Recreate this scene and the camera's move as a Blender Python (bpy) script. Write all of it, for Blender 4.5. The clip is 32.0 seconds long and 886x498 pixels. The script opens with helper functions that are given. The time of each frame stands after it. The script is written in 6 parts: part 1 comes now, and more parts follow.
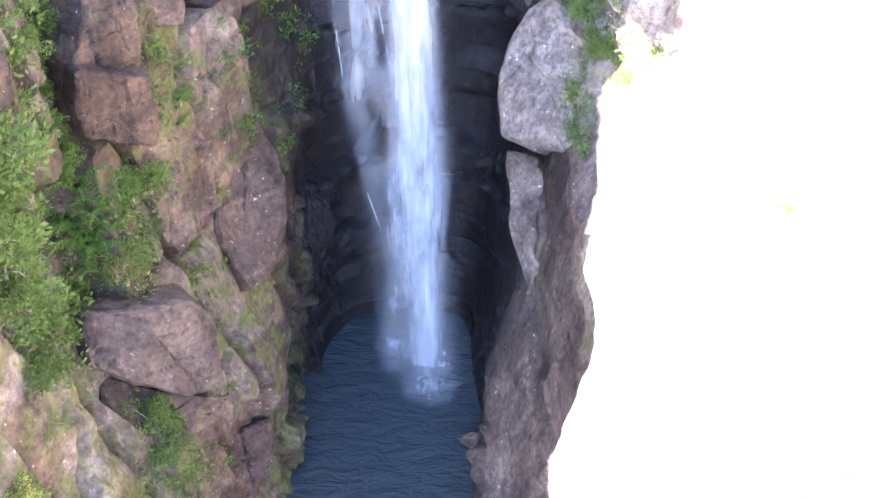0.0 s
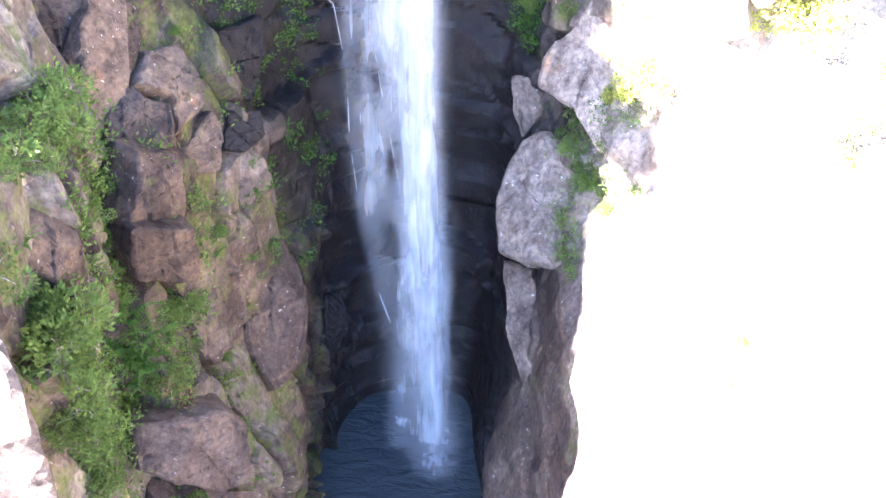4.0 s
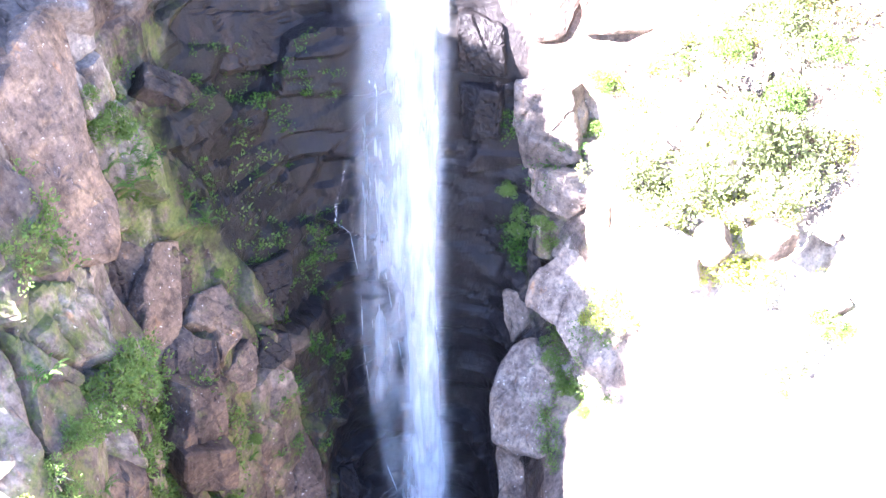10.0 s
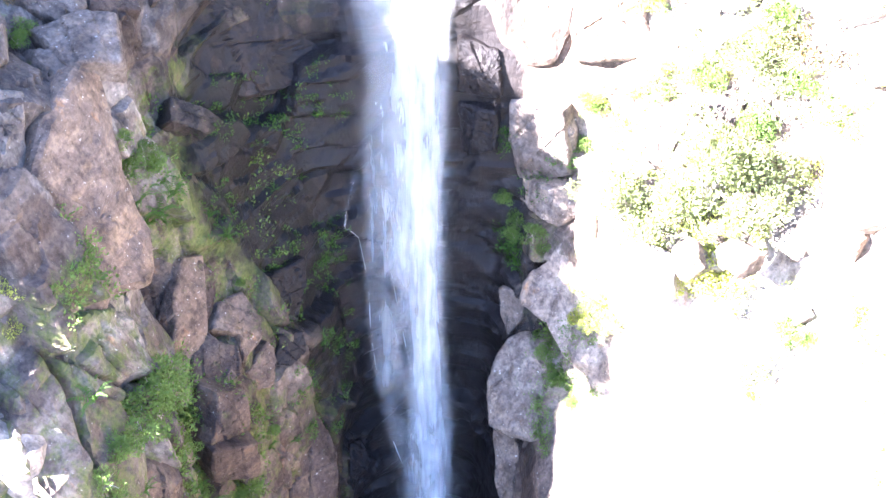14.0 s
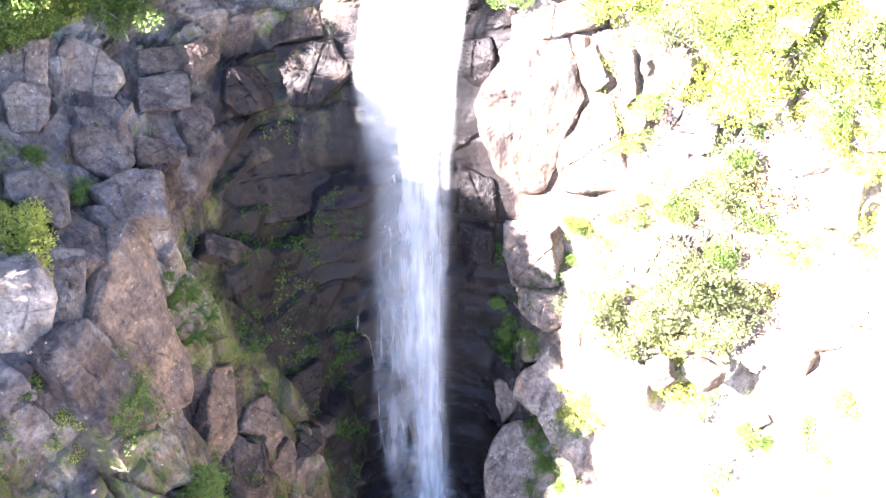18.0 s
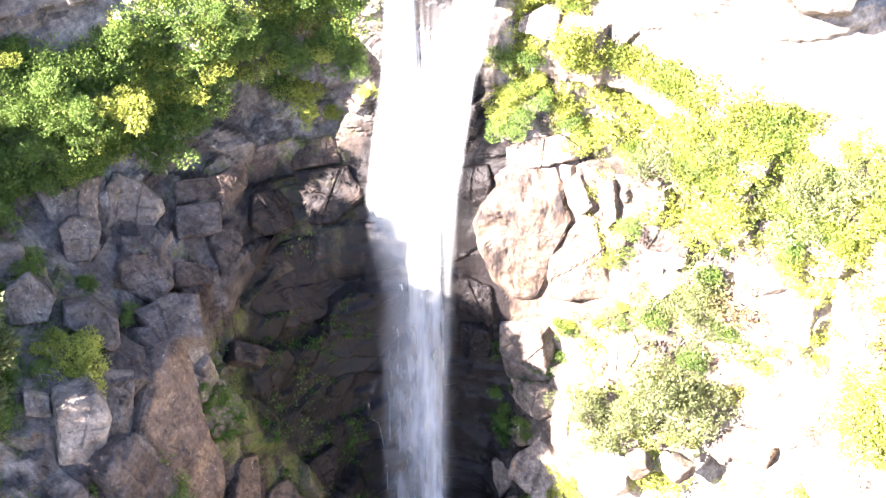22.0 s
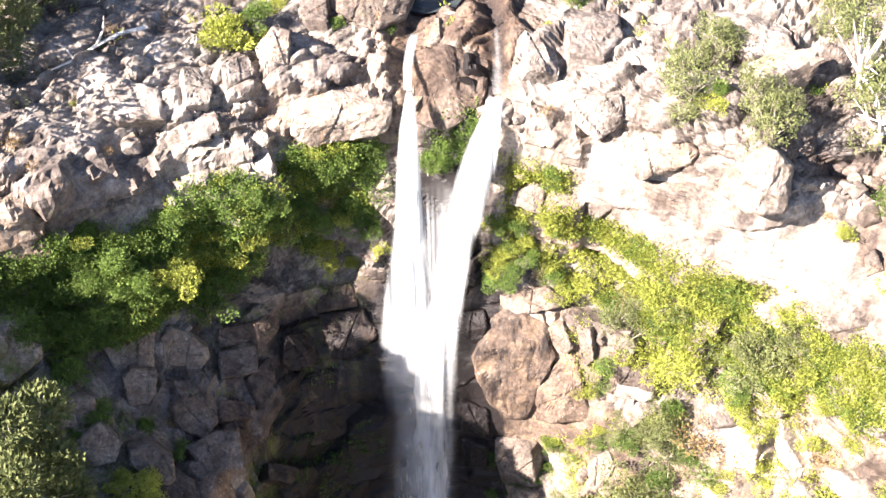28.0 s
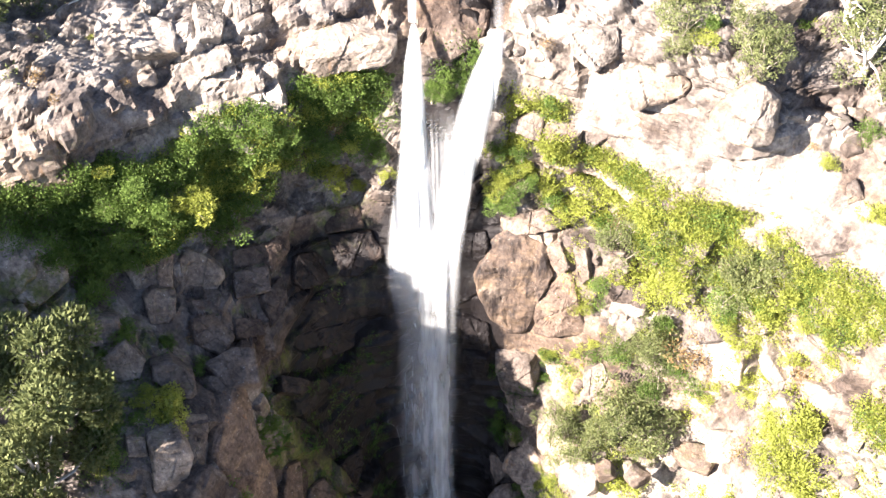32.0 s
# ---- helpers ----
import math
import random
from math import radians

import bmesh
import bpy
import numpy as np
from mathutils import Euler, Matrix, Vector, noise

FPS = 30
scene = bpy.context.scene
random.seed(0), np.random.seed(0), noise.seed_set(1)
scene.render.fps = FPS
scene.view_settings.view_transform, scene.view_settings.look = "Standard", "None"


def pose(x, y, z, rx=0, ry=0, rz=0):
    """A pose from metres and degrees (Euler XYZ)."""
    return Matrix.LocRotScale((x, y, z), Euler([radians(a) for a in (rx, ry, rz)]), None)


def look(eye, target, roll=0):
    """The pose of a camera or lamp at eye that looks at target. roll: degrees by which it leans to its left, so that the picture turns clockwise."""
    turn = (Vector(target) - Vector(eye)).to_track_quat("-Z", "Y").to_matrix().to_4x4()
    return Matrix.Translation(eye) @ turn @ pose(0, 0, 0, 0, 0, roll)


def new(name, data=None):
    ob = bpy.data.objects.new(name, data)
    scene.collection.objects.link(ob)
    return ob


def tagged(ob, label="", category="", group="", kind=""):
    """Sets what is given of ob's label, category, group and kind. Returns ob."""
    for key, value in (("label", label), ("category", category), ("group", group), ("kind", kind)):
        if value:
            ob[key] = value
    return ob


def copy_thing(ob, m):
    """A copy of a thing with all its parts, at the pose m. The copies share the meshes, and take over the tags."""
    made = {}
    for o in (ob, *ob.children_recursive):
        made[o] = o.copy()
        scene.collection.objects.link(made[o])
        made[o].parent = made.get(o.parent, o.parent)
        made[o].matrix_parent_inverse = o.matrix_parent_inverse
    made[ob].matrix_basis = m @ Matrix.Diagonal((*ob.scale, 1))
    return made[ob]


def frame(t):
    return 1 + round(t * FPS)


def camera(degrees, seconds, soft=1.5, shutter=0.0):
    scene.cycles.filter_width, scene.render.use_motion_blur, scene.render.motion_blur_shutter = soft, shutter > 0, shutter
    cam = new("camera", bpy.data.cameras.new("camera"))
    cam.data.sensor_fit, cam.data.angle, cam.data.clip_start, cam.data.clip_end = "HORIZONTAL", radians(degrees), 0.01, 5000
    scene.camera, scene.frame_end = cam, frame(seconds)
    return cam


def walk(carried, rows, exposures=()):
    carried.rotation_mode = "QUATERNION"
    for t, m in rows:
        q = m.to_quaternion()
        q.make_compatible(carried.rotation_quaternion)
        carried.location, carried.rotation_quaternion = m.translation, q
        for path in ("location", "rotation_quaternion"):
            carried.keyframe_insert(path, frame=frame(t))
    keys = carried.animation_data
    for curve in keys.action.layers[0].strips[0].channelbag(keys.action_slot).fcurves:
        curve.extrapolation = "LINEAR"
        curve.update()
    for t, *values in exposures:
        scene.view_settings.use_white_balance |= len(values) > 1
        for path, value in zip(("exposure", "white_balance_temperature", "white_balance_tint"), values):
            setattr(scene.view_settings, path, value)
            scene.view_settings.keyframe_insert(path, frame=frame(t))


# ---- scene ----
cam = camera(39.5, 32.0)
METRES, EYE, TILT, LEAN, TURN = 70.0, 46.0, -44.0, 0.0, 0.0
ROWS = [
    (0.0, 0.0, 0.0, 0.0, 0.0, 0.0, -0.0),
    (0.5, -0.0006, -0.0106, 0.0087, -0.01, -0.01, -0.05),
    (1.0, -0.0008, -0.0216, 0.0173, 0.02, 0.0, -0.06),
    (1.5, -0.0008, -0.0328, 0.026, 0.04, 0.01, -0.12),
    (2.0, -0.0005, -0.0441, 0.0346, 0.09, 0.0, -0.11),
    (2.5, -0.001, -0.0548, 0.0434, 0.08, -0.01, -0.17),
    (3.0, 0.0, -0.0664, 0.0519, 0.18, -0.02, -0.17),
    (3.5, 0.0008, -0.0782, 0.0595, 0.23, 0.02, -0.13),
    (5.5, -0.0003, -0.1227, 0.0948, 0.21, -0.08, -0.19),
    (6.0, -0.0002, -0.1339, 0.1032, 0.22, -0.05, -0.2),
    (6.5, -0.0001, -0.1446, 0.1116, 0.23, -0.05, -0.21),
    (7.0, -0.0007, -0.1562, 0.1208, 0.2, -0.07, -0.23),
    (7.5, -0.0006, -0.1678, 0.1299, 0.22, -0.05, -0.23),
    (8.0, -0.0002, -0.1794, 0.1386, 0.22, -0.04, -0.21),
    (8.5, -0.0001, -0.1905, 0.1471, 0.2, -0.04, -0.2),
    (9.0, 0.0002, -0.2011, 0.1559, 0.21, -0.08, -0.25),
    (9.5, -0.0005, -0.2114, 0.1642, 0.17, 0.28, -0.23),
    (10.0, -0.0012, -0.2214, 0.1726, 0.13, 2.36, -0.19),
    (10.5, 0.0009, -0.2317, 0.1808, 0.28, 3.06, -0.24),
    (11.0, 0.0004, -0.2394, 0.1865, 0.24, 2.31, -0.25),
    (11.5, 0.0019, -0.247, 0.1923, 0.35, -0.13, -0.23),
    (12.0, 0.0008, -0.2556, 0.1996, 0.28, -1.39, -0.2),
    (12.5, 0.0008, -0.2666, 0.2084, 0.29, -1.42, -0.18),
    (13.0, 0.001, -0.2778, 0.2178, 0.32, -1.44, -0.16),
    (13.5, 0.0014, -0.2892, 0.2273, 0.35, -1.45, -0.17),
    (14.0, 0.0019, -0.3009, 0.2374, 0.36, -1.46, -0.15),
    (14.5, 0.0021, -0.3135, 0.2477, 0.34, -1.48, -0.15),
    (16.5, 0.0013, -0.3707, 0.2988, 0.31, -1.74, -0.15),
    (17.0, 0.0017, -0.3857, 0.3098, 0.36, -1.68, -0.15),
    (17.5, 0.0025, -0.401, 0.3206, 0.42, -1.6, -0.15),
    (18.0, 0.0024, -0.416, 0.3322, 0.43, -1.59, -0.14),
    (18.5, 0.0031, -0.4311, 0.3434, 0.47, -1.54, -0.14),
    (19.0, 0.004, -0.4462, 0.355, 0.53, -1.5, -0.14),
    (19.5, 0.0042, -0.4611, 0.3675, 0.55, -1.52, -0.17),
    (20.0, 0.0049, -0.4764, 0.3788, 0.59, -1.48, -0.16),
    (20.5, 0.0046, -0.4912, 0.3914, 0.57, -1.49, -0.16),
    (21.0, 0.0043, -0.5064, 0.4033, 0.57, -1.47, -0.17),
    (21.5, 0.0064, -0.5217, 0.4147, 0.69, -1.44, -0.16),
    (22.0, 0.0057, -0.5359, 0.4265, 0.67, -1.48, -0.18),
    (22.5, 0.01, -0.5511, 0.4387, 0.9, -1.5, -0.16),
    (23.0, 0.0143, -0.5662, 0.4516, 1.14, -1.56, -0.2),
    (23.5, 0.0134, -0.5813, 0.4635, 1.09, -1.55, -0.19),
    (24.0, 0.0133, -0.5964, 0.4754, 1.09, -1.55, -0.19),
    (24.5, 0.0137, -0.6114, 0.4863, 1.1, -1.49, -0.17),
    (25.0, 0.0136, -0.6264, 0.498, 1.1, -1.48, -0.17),
    (25.5, 0.0107, -0.6414, 0.5096, 0.96, -1.46, -0.16),
    (27.5, 0.0137, -0.7019, 0.5615, 1.09, -1.64, -0.14),
    (28.0, 0.0141, -0.7171, 0.5733, 1.1, -1.63, -0.14),
    (28.5, 0.0143, -0.7323, 0.5854, 1.12, -1.61, -0.14),
    (29.0, 0.0145, -0.7476, 0.5972, 1.13, -1.59, -0.13),
    (29.5, 0.015, -0.7618, 0.6081, 1.14, -1.58, -0.13),
    (30.0, 0.0151, -0.7698, 0.6143, 1.13, -1.57, -0.12),
    (30.5, 0.0139, -0.772, 0.6177, 1.08, -2.18, -0.09),
    (31.0, 0.0125, -0.7729, 0.6166, 1.05, -3.73, -0.09),
    (31.5, 0.0105, -0.7745, 0.6145, 1.0, -5.21, -0.08),
    (32.0, 0.0098, -0.7759, 0.6117, 1.01, -6.72, -0.07),
]
EXPOSURES = [(0.0, 5.85, 5750, 23), (3.0, 5.75, 5650, 23), (9.0, 5.6, 5450, 24), (10.0, 5.62, 5350, 26), (11.0, 5.65, 5350, 26), (12.0, 5.6, 5400, 23), (14.0, 5.45, 5450, 22), (17.0, 5.05, 5750, 23), (20.0, 4.72, 5950, 25), (21.0, 4.7, 6050, 22), (22.0, 4.3, 6150, 22), (23.0, 2.92, 6950, 25), (25.0, 2.95, 6900, 24), (28.0, 3.05, 6400, 19), (32.0, 3.0, 6300, 17)]
walk(cam, [(t, pose(0, 0, EYE, TILT, LEAN, TURN) @ pose(METRES * x, METRES * y, METRES * z, 90 + pitch, roll, yaw)) for t, x, y, z, yaw, pitch, roll in ROWS], EXPOSURES)

# ---- world and sun ----
SUN_TO = Vector((-1.0, -0.5, 0.80)).normalized()
sky_world = bpy.data.worlds.new("sky")
sky_world.use_nodes = True
scene.world = sky_world
wn = sky_world.node_tree.nodes
sky = wn.new("ShaderNodeTexSky")
sky.sky_type, sky.sun_disc = "NISHITA", False
sky.sun_elevation = math.asin(SUN_TO.z)
sky.sun_rotation = math.atan2(SUN_TO.x, SUN_TO.y)
sky_world.node_tree.links.new(sky.outputs[0], wn["Background"].inputs[0])
wn["Background"].inputs[1].default_value = 0.043
sun = new("sun", bpy.data.lights.new("sun", "SUN"))
sun.data.energy, sun.data.angle, sun.data.color = 5.0, radians(0.5), (1.0, 0.90, 0.75)
sun.matrix_world = look(SUN_TO * 200, (0, 0, 0))


# ---- materials ----
def mat(name):
    m = bpy.data.materials.new(name)
    m.use_nodes = True
    nt = m.node_tree
    return m, nt, nt.nodes, nt.links, nt.nodes["Principled BSDF"]


def ramp(nodes, stops):
    r = nodes.new("ShaderNodeValToRGB")
    e = r.color_ramp.elements
    while len(e) < len(stops):
        e.new(0.5)
    for k, (p, c) in zip(e, stops):
        k.position, k.color = p, (*c, 1) if len(c) == 3 else c
    return r


def noise_tex(nt, scale, detail=6, rough=0.6, coords=None, stretch=None, dist=0.0):
    n = nt.nodes.new("ShaderNodeTexNoise")
    n.inputs["Scale"].default_value, n.inputs["Detail"].default_value, n.inputs["Roughness"].default_value = scale, detail, rough
    n.inputs["Distortion"].default_value = dist
    if coords is not None:
        if stretch:
            mp = nt.nodes.new("ShaderNodeMapping")
            mp.inputs["Scale"].default_value = stretch
            nt.links.new(coords, mp.inputs[0])
            coords = mp.outputs[0]
        nt.links.new(coords, n.inputs["Vector"])
    return n


def mix(nt, fac, a, b, mode="MIX"):
    x = nt.nodes.new("ShaderNodeMix")
    x.data_type, x.blend_type, x.clamp_factor = "RGBA", mode, True
    for sock, v in ((x.inputs[0], fac), (x.inputs[6], a), (x.inputs[7], b)):
        if hasattr(v, "is_linked"):
            nt.links.new(v, sock)
        else:
            sock.default_value = v if not isinstance(v, tuple) else (*v, 1)
    return x.outputs[2]


def math_node(nt, op, a, b=0.0, clamp=False):
    x = nt.nodes.new("ShaderNodeMath")
    x.operation, x.use_clamp = op, clamp
    for sock, v in zip(x.inputs, (a, b)):
        if hasattr(v, "is_linked"):
            nt.links.new(v, sock)
        else:
            sock.default_value = v
    return x.outputs[0]


def attr(nt, name):
    a = nt.nodes.new("ShaderNodeAttribute")
    a.attribute_name = name
    return a.outputs["Fac"]


def rock_material(name, by_object=False, brown=0.25, dark=0.0):
    """Sandstone: grey and purple-brown, lichen, ochre stains, dark film for wet and painted shade, and moss."""
    m, nt, nodes, links, bsdf = mat(name)
    geo = nodes.new("ShaderNodeNewGeometry")
    pos = geo.outputs["Position"]
    big = noise_tex(nt, 0.10, 5, 0.6, pos)
    mid = noise_tex(nt, 0.55, 8, 0.65, pos, dist=0.6)
    fine = noise_tex(nt, 4.0, 8, 0.7, pos)
    speck = noise_tex(nt, 14.0, 4, 0.7, pos)
    streak = noise_tex(nt, 1.3, 6, 0.65, pos, (1.0, 1.0, 0.10))
    strata = noise_tex(nt, 0.7, 7, 0.7, pos, (0.5, 0.5, 1.3), 0.8)
    pale = ramp(nodes, [(0.30, (0.135, 0.118, 0.105)), (0.48, (0.252, 0.225, 0.20)), (0.62, (0.36, 0.328, 0.296)), (0.8, (0.47, 0.435, 0.395))])
    links.new(mid.outputs[0], pale.inputs[0])
    warm = ramp(nodes, [(0.30, (0.074, 0.056, 0.047)), (0.5, (0.130, 0.096, 0.076)), (0.70, (0.225, 0.160, 0.105))])
    links.new(strata.outputs[0], warm.inputs[0])
    if by_object:
        info = nodes.new("ShaderNodeObjectInfo")
        tone = info.outputs["Random"]
    else:
        tone, brown, wet_shade, moss = attr(nt, "tone"), attr(nt, "brown"), attr(nt, "wet_shade"), attr(nt, "moss")
    bf = ramp(nodes, [(0.42, (0, 0, 0)), (0.6, (1, 1, 1))])
    links.new(big.outputs[0], bf.inputs[0])
    brownf = math_node(nt, "ADD", math_node(nt, "MULTIPLY", bf.outputs[0], 0.45), brown, True)
    c = mix(nt, brownf, pale.outputs[0], warm.outputs[0])
    # ochre stains
    oc = ramp(nodes, [(0.62, (0, 0, 0)), (0.72, (1, 1, 1))])
    links.new(streak.outputs[0], oc.inputs[0])
    c = mix(nt, math_node(nt, "MULTIPLY", oc.outputs[0], 0.45), c, (0.33, 0.16, 0.055))
    # grain and pale lichen
    gr = ramp(nodes, [(0.3, (0.45, 0.45, 0.46)), (0.5, (0.95, 0.95, 0.95)), (0.72, (1.4, 1.38, 1.33))])
    links.new(fine.outputs[0], gr.inputs[0])
    c = mix(nt, 1.0, c, gr.outputs[0], "MULTIPLY")
    li = ramp(nodes, [(0.62, (0, 0, 0)), (0.70, (1, 1, 1))])
    links.new(speck.outputs[0], li.inputs[0])
    c = mix(nt, math_node(nt, "MULTIPLY", li.outputs[0], 0.35), c, (0.50, 0.49, 0.44))
    spots = noise_tex(nt, 5.5, 2, 0.5, pos)
    sp = ramp(nodes, [(0.70, (0, 0, 0)), (0.74, (1, 1, 1))])
    links.new(spots.outputs[0], sp.inputs[0])
    c = mix(nt, math_node(nt, "MULTIPLY", sp.outputs[0], 0.6), c, (0.58, 0.58, 0.55))
    # dark weathering: streaks that run down the faces, and crusts
    dk = ramp(nodes, [(0.36, (0.55, 0.54, 0.55)), (0.50, (1, 1, 1))])
    links.new(streak.outputs[0], dk.inputs[0])
    c = mix(nt, 0.85, c, dk.outputs[0], "MULTIPLY")
    crust = noise_tex(nt, 0.28, 7, 0.7, pos, dist=1.0)
    ck = ramp(nodes, [(0.40, (0.60, 0.59, 0.60)), (0.54, (1, 1, 1))])
    links.new(crust.outputs[0], ck.inputs[0])
    c = mix(nt, 0.8, c, ck.outputs[0], "MULTIPLY")
    # tone of each block; on the gorge wall it also carries painted shade
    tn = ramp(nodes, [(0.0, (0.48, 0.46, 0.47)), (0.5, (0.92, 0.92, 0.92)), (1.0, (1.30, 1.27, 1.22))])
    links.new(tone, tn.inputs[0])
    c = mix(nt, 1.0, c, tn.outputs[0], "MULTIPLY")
    if dark:
        c = mix(nt, dark, c, (0.035, 0.033, 0.036))
    # moss
    mn = noise_tex(nt, 1.1, 8, 0.75, pos)
    if not by_object:
        mf = math_node(nt, "SUBTRACT", math_node(nt, "ADD", moss, mn.outputs[0]), 0.93)
        mf = math_node(nt, "MULTIPLY", mf, 6.0, True)
        mc = ramp(nodes, [(0.3, (0.035, 0.05, 0.012)), (0.7, (0.11, 0.13, 0.03))])
        links.new(fine.outputs[0], mc.inputs[0])
        c = mix(nt, math_node(nt, "MULTIPLY", mf, 0.85), c, mc.outputs[0])
        # black film: wet by the fall, and shade painted under the lip
        wf = math_node(nt, "MULTIPLY", math_node(nt, "SUBTRACT", math_node(nt, "ADD", wet_shade, streak.outputs[0]), 0.75), 3.5, True)
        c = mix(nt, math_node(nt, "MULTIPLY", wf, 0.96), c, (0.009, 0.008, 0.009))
        rr = nodes.new("ShaderNodeMapRange")
        rr.inputs[3].default_value, rr.inputs[4].default_value = 0.85, 0.45
        links.new(wf, rr.inputs[0])
        links.new(rr.outputs[0], bsdf.inputs["Roughness"])
    else:
        bsdf.inputs["Roughness"].default_value = 0.85 - 0.45 * dark
        sep = nodes.new("ShaderNodeSeparateXYZ")
        links.new(geo.outputs["Normal"], sep.inputs[0])
        mf = math_node(nt, "MULTIPLY", math_node(nt, "SUBTRACT", math_node(nt, "ADD", math_node(nt, "MULTIPLY", sep.outputs[2], 0.12), mn.outputs[0]), 0.64), 7.0, True)
        c = mix(nt, math_node(nt, "MULTIPLY", mf, 0.6), c, (0.075, 0.09, 0.025))
    links.new(c, bsdf.inputs["Base Color"])
    bsdf.inputs["Specular IOR Level"].default_value = 0.16
    b1 = nodes.new("ShaderNodeBump")
    b1.inputs["Strength"].default_value, b1.inputs["Distance"].default_value = 0.9, 0.16
    links.new(math_node(nt, "ADD", math_node(nt, "MULTIPLY", mid.outputs[0], 1.2), math_node(nt, "MULTIPLY", fine.outputs[0], 0.5)), b1.inputs["Height"])
    links.new(b1.outputs[0], bsdf.inputs["Normal"])
    return m


ROCK = rock_material("sandstone")
BOULDER = rock_material("loose_sandstone", True)
BROWN_ROCK = rock_material("brown_sandstone", True, 0.8)
DARK_ROCK = rock_material("wet_sandstone", True, 0.6, 0.55)
PURPLE_ROCK = rock_material("purple_sandstone", True, 0.5, 0.22)


def leaf_material(name, dark, light, trans=0.35):
    m, nt, nodes, links, bsdf = mat(name)
    geo = nodes.new("ShaderNodeNewGeometry")
    info = nodes.new("ShaderNodeObjectInfo")
    r = ramp(nodes, [(0.0, dark), (1.0, light)])
    clump = noise_tex(nt, 1.1, 3, 0.6, geo.outputs["Position"])
    cl = ramp(nodes, [(0.32, (0, 0, 0)), (0.68, (1, 1, 1))])
    links.new(clump.outputs[0], cl.inputs[0])
    v = math_node(nt, "ADD", math_node(nt, "MULTIPLY", geo.outputs["Random Per Island"], 0.3), math_node(nt, "MULTIPLY", info.outputs["Random"], 0.3))
    links.new(math_node(nt, "ADD", v, math_node(nt, "MULTIPLY", cl.outputs[0], 0.4)), r.inputs[0])
    links.new(r.outputs[0], bsdf.inputs["Base Color"])
    bsdf.inputs["Roughness"].default_value = 0.7
    bsdf.inputs["Specular IOR Level"].default_value = 0.2
    tr = nodes.new("ShaderNodeBsdfTranslucent")
    links.new(r.outputs[0], tr.inputs[0])
    mx = nodes.new("ShaderNodeMixShader")
    mx.inputs[0].default_value = trans
    links.new(bsdf.outputs[0], mx.inputs[1])
    links.new(tr.outputs[0], mx.inputs[2])
    links.new(mx.outputs[0], nodes["Material Output"].inputs[0])
    return m


LEAF = leaf_material("shrub_leaf", (0.036, 0.066, 0.015), (0.15, 0.225, 0.05))
LEAF_GREY = leaf_material("gum_leaf", (0.06, 0.08, 0.03), (0.20, 0.22, 0.09))
LEAF_YELLOW = leaf_material("heath_leaf", (0.12, 0.15, 0.028), (0.44, 0.47, 0.10), 0.45)
FERN = leaf_material("fern_frond", (0.03, 0.075, 0.012), (0.09, 0.17, 0.03))
DRY = leaf_material("dry_leaf", (0.12, 0.075, 0.03), (0.25, 0.17, 0.08), 0.2)


def bark_material():
    m, nt, nodes, links, bsdf = mat("bark")
    geo = nodes.new("ShaderNodeNewGeometry")
    n = noise_tex(nt, 5.0, 6, 0.6, geo.outputs["Position"], (1, 1, 0.2))
    r = ramp(nodes, [(0.35, (0.10, 0.08, 0.06)), (0.65, (0.36, 0.32, 0.27))])
    links.new(n.outputs[0], r.inputs[0])
    links.new(r.outputs[0], bsdf.inputs["Base Color"])
    bsdf.inputs["Roughness"].default_value = 0.9
    return m


BARK = bark_material()


def pale_bark_material():
    m, nt, nodes, links, bsdf = mat("gum_bark")
    geo = nodes.new("ShaderNodeNewGeometry")
    n = noise_tex(nt, 3.0, 6, 0.6, geo.outputs["Position"], (1, 1, 0.3))
    r = ramp(nodes, [(0.35, (0.34, 0.30, 0.25)), (0.6, (0.62, 0.58, 0.52))])
    links.new(n.outputs[0], r.inputs[0])
    links.new(r.outputs[0], bsdf.inputs["Base Color"])
    bsdf.inputs["Roughness"].default_value = 0.8
    return m


PALE_BARK = pale_bark_material()


def pool_material():
    m, nt, nodes, links, bsdf = mat("pool_water")
    geo = nodes.new("ShaderNodeNewGeometry")
    bsdf.inputs["Base Color"].default_value = (0.030, 0.038, 0.042, 1)
    bsdf.inputs["Specular IOR Level"].default_value = 0.22
    bsdf.inputs["Roughness"].default_value = 0.12
    bsdf.inputs["IOR"].default_value = 1.33
    a = noise_tex(nt, 1.1, 5, 0.6, geo.outputs["Position"], (0.7, 1.5, 1), 0.5)
    b1 = nodes.new("ShaderNodeBump")
    b1.inputs["Strength"].default_value, b1.inputs["Distance"].default_value = 0.8, 0.35
    links.new(a.outputs[0], b1.inputs["Height"])
    links.new(b1.outputs[0], bsdf.inputs["Normal"])
    return m


POOL = pool_material()


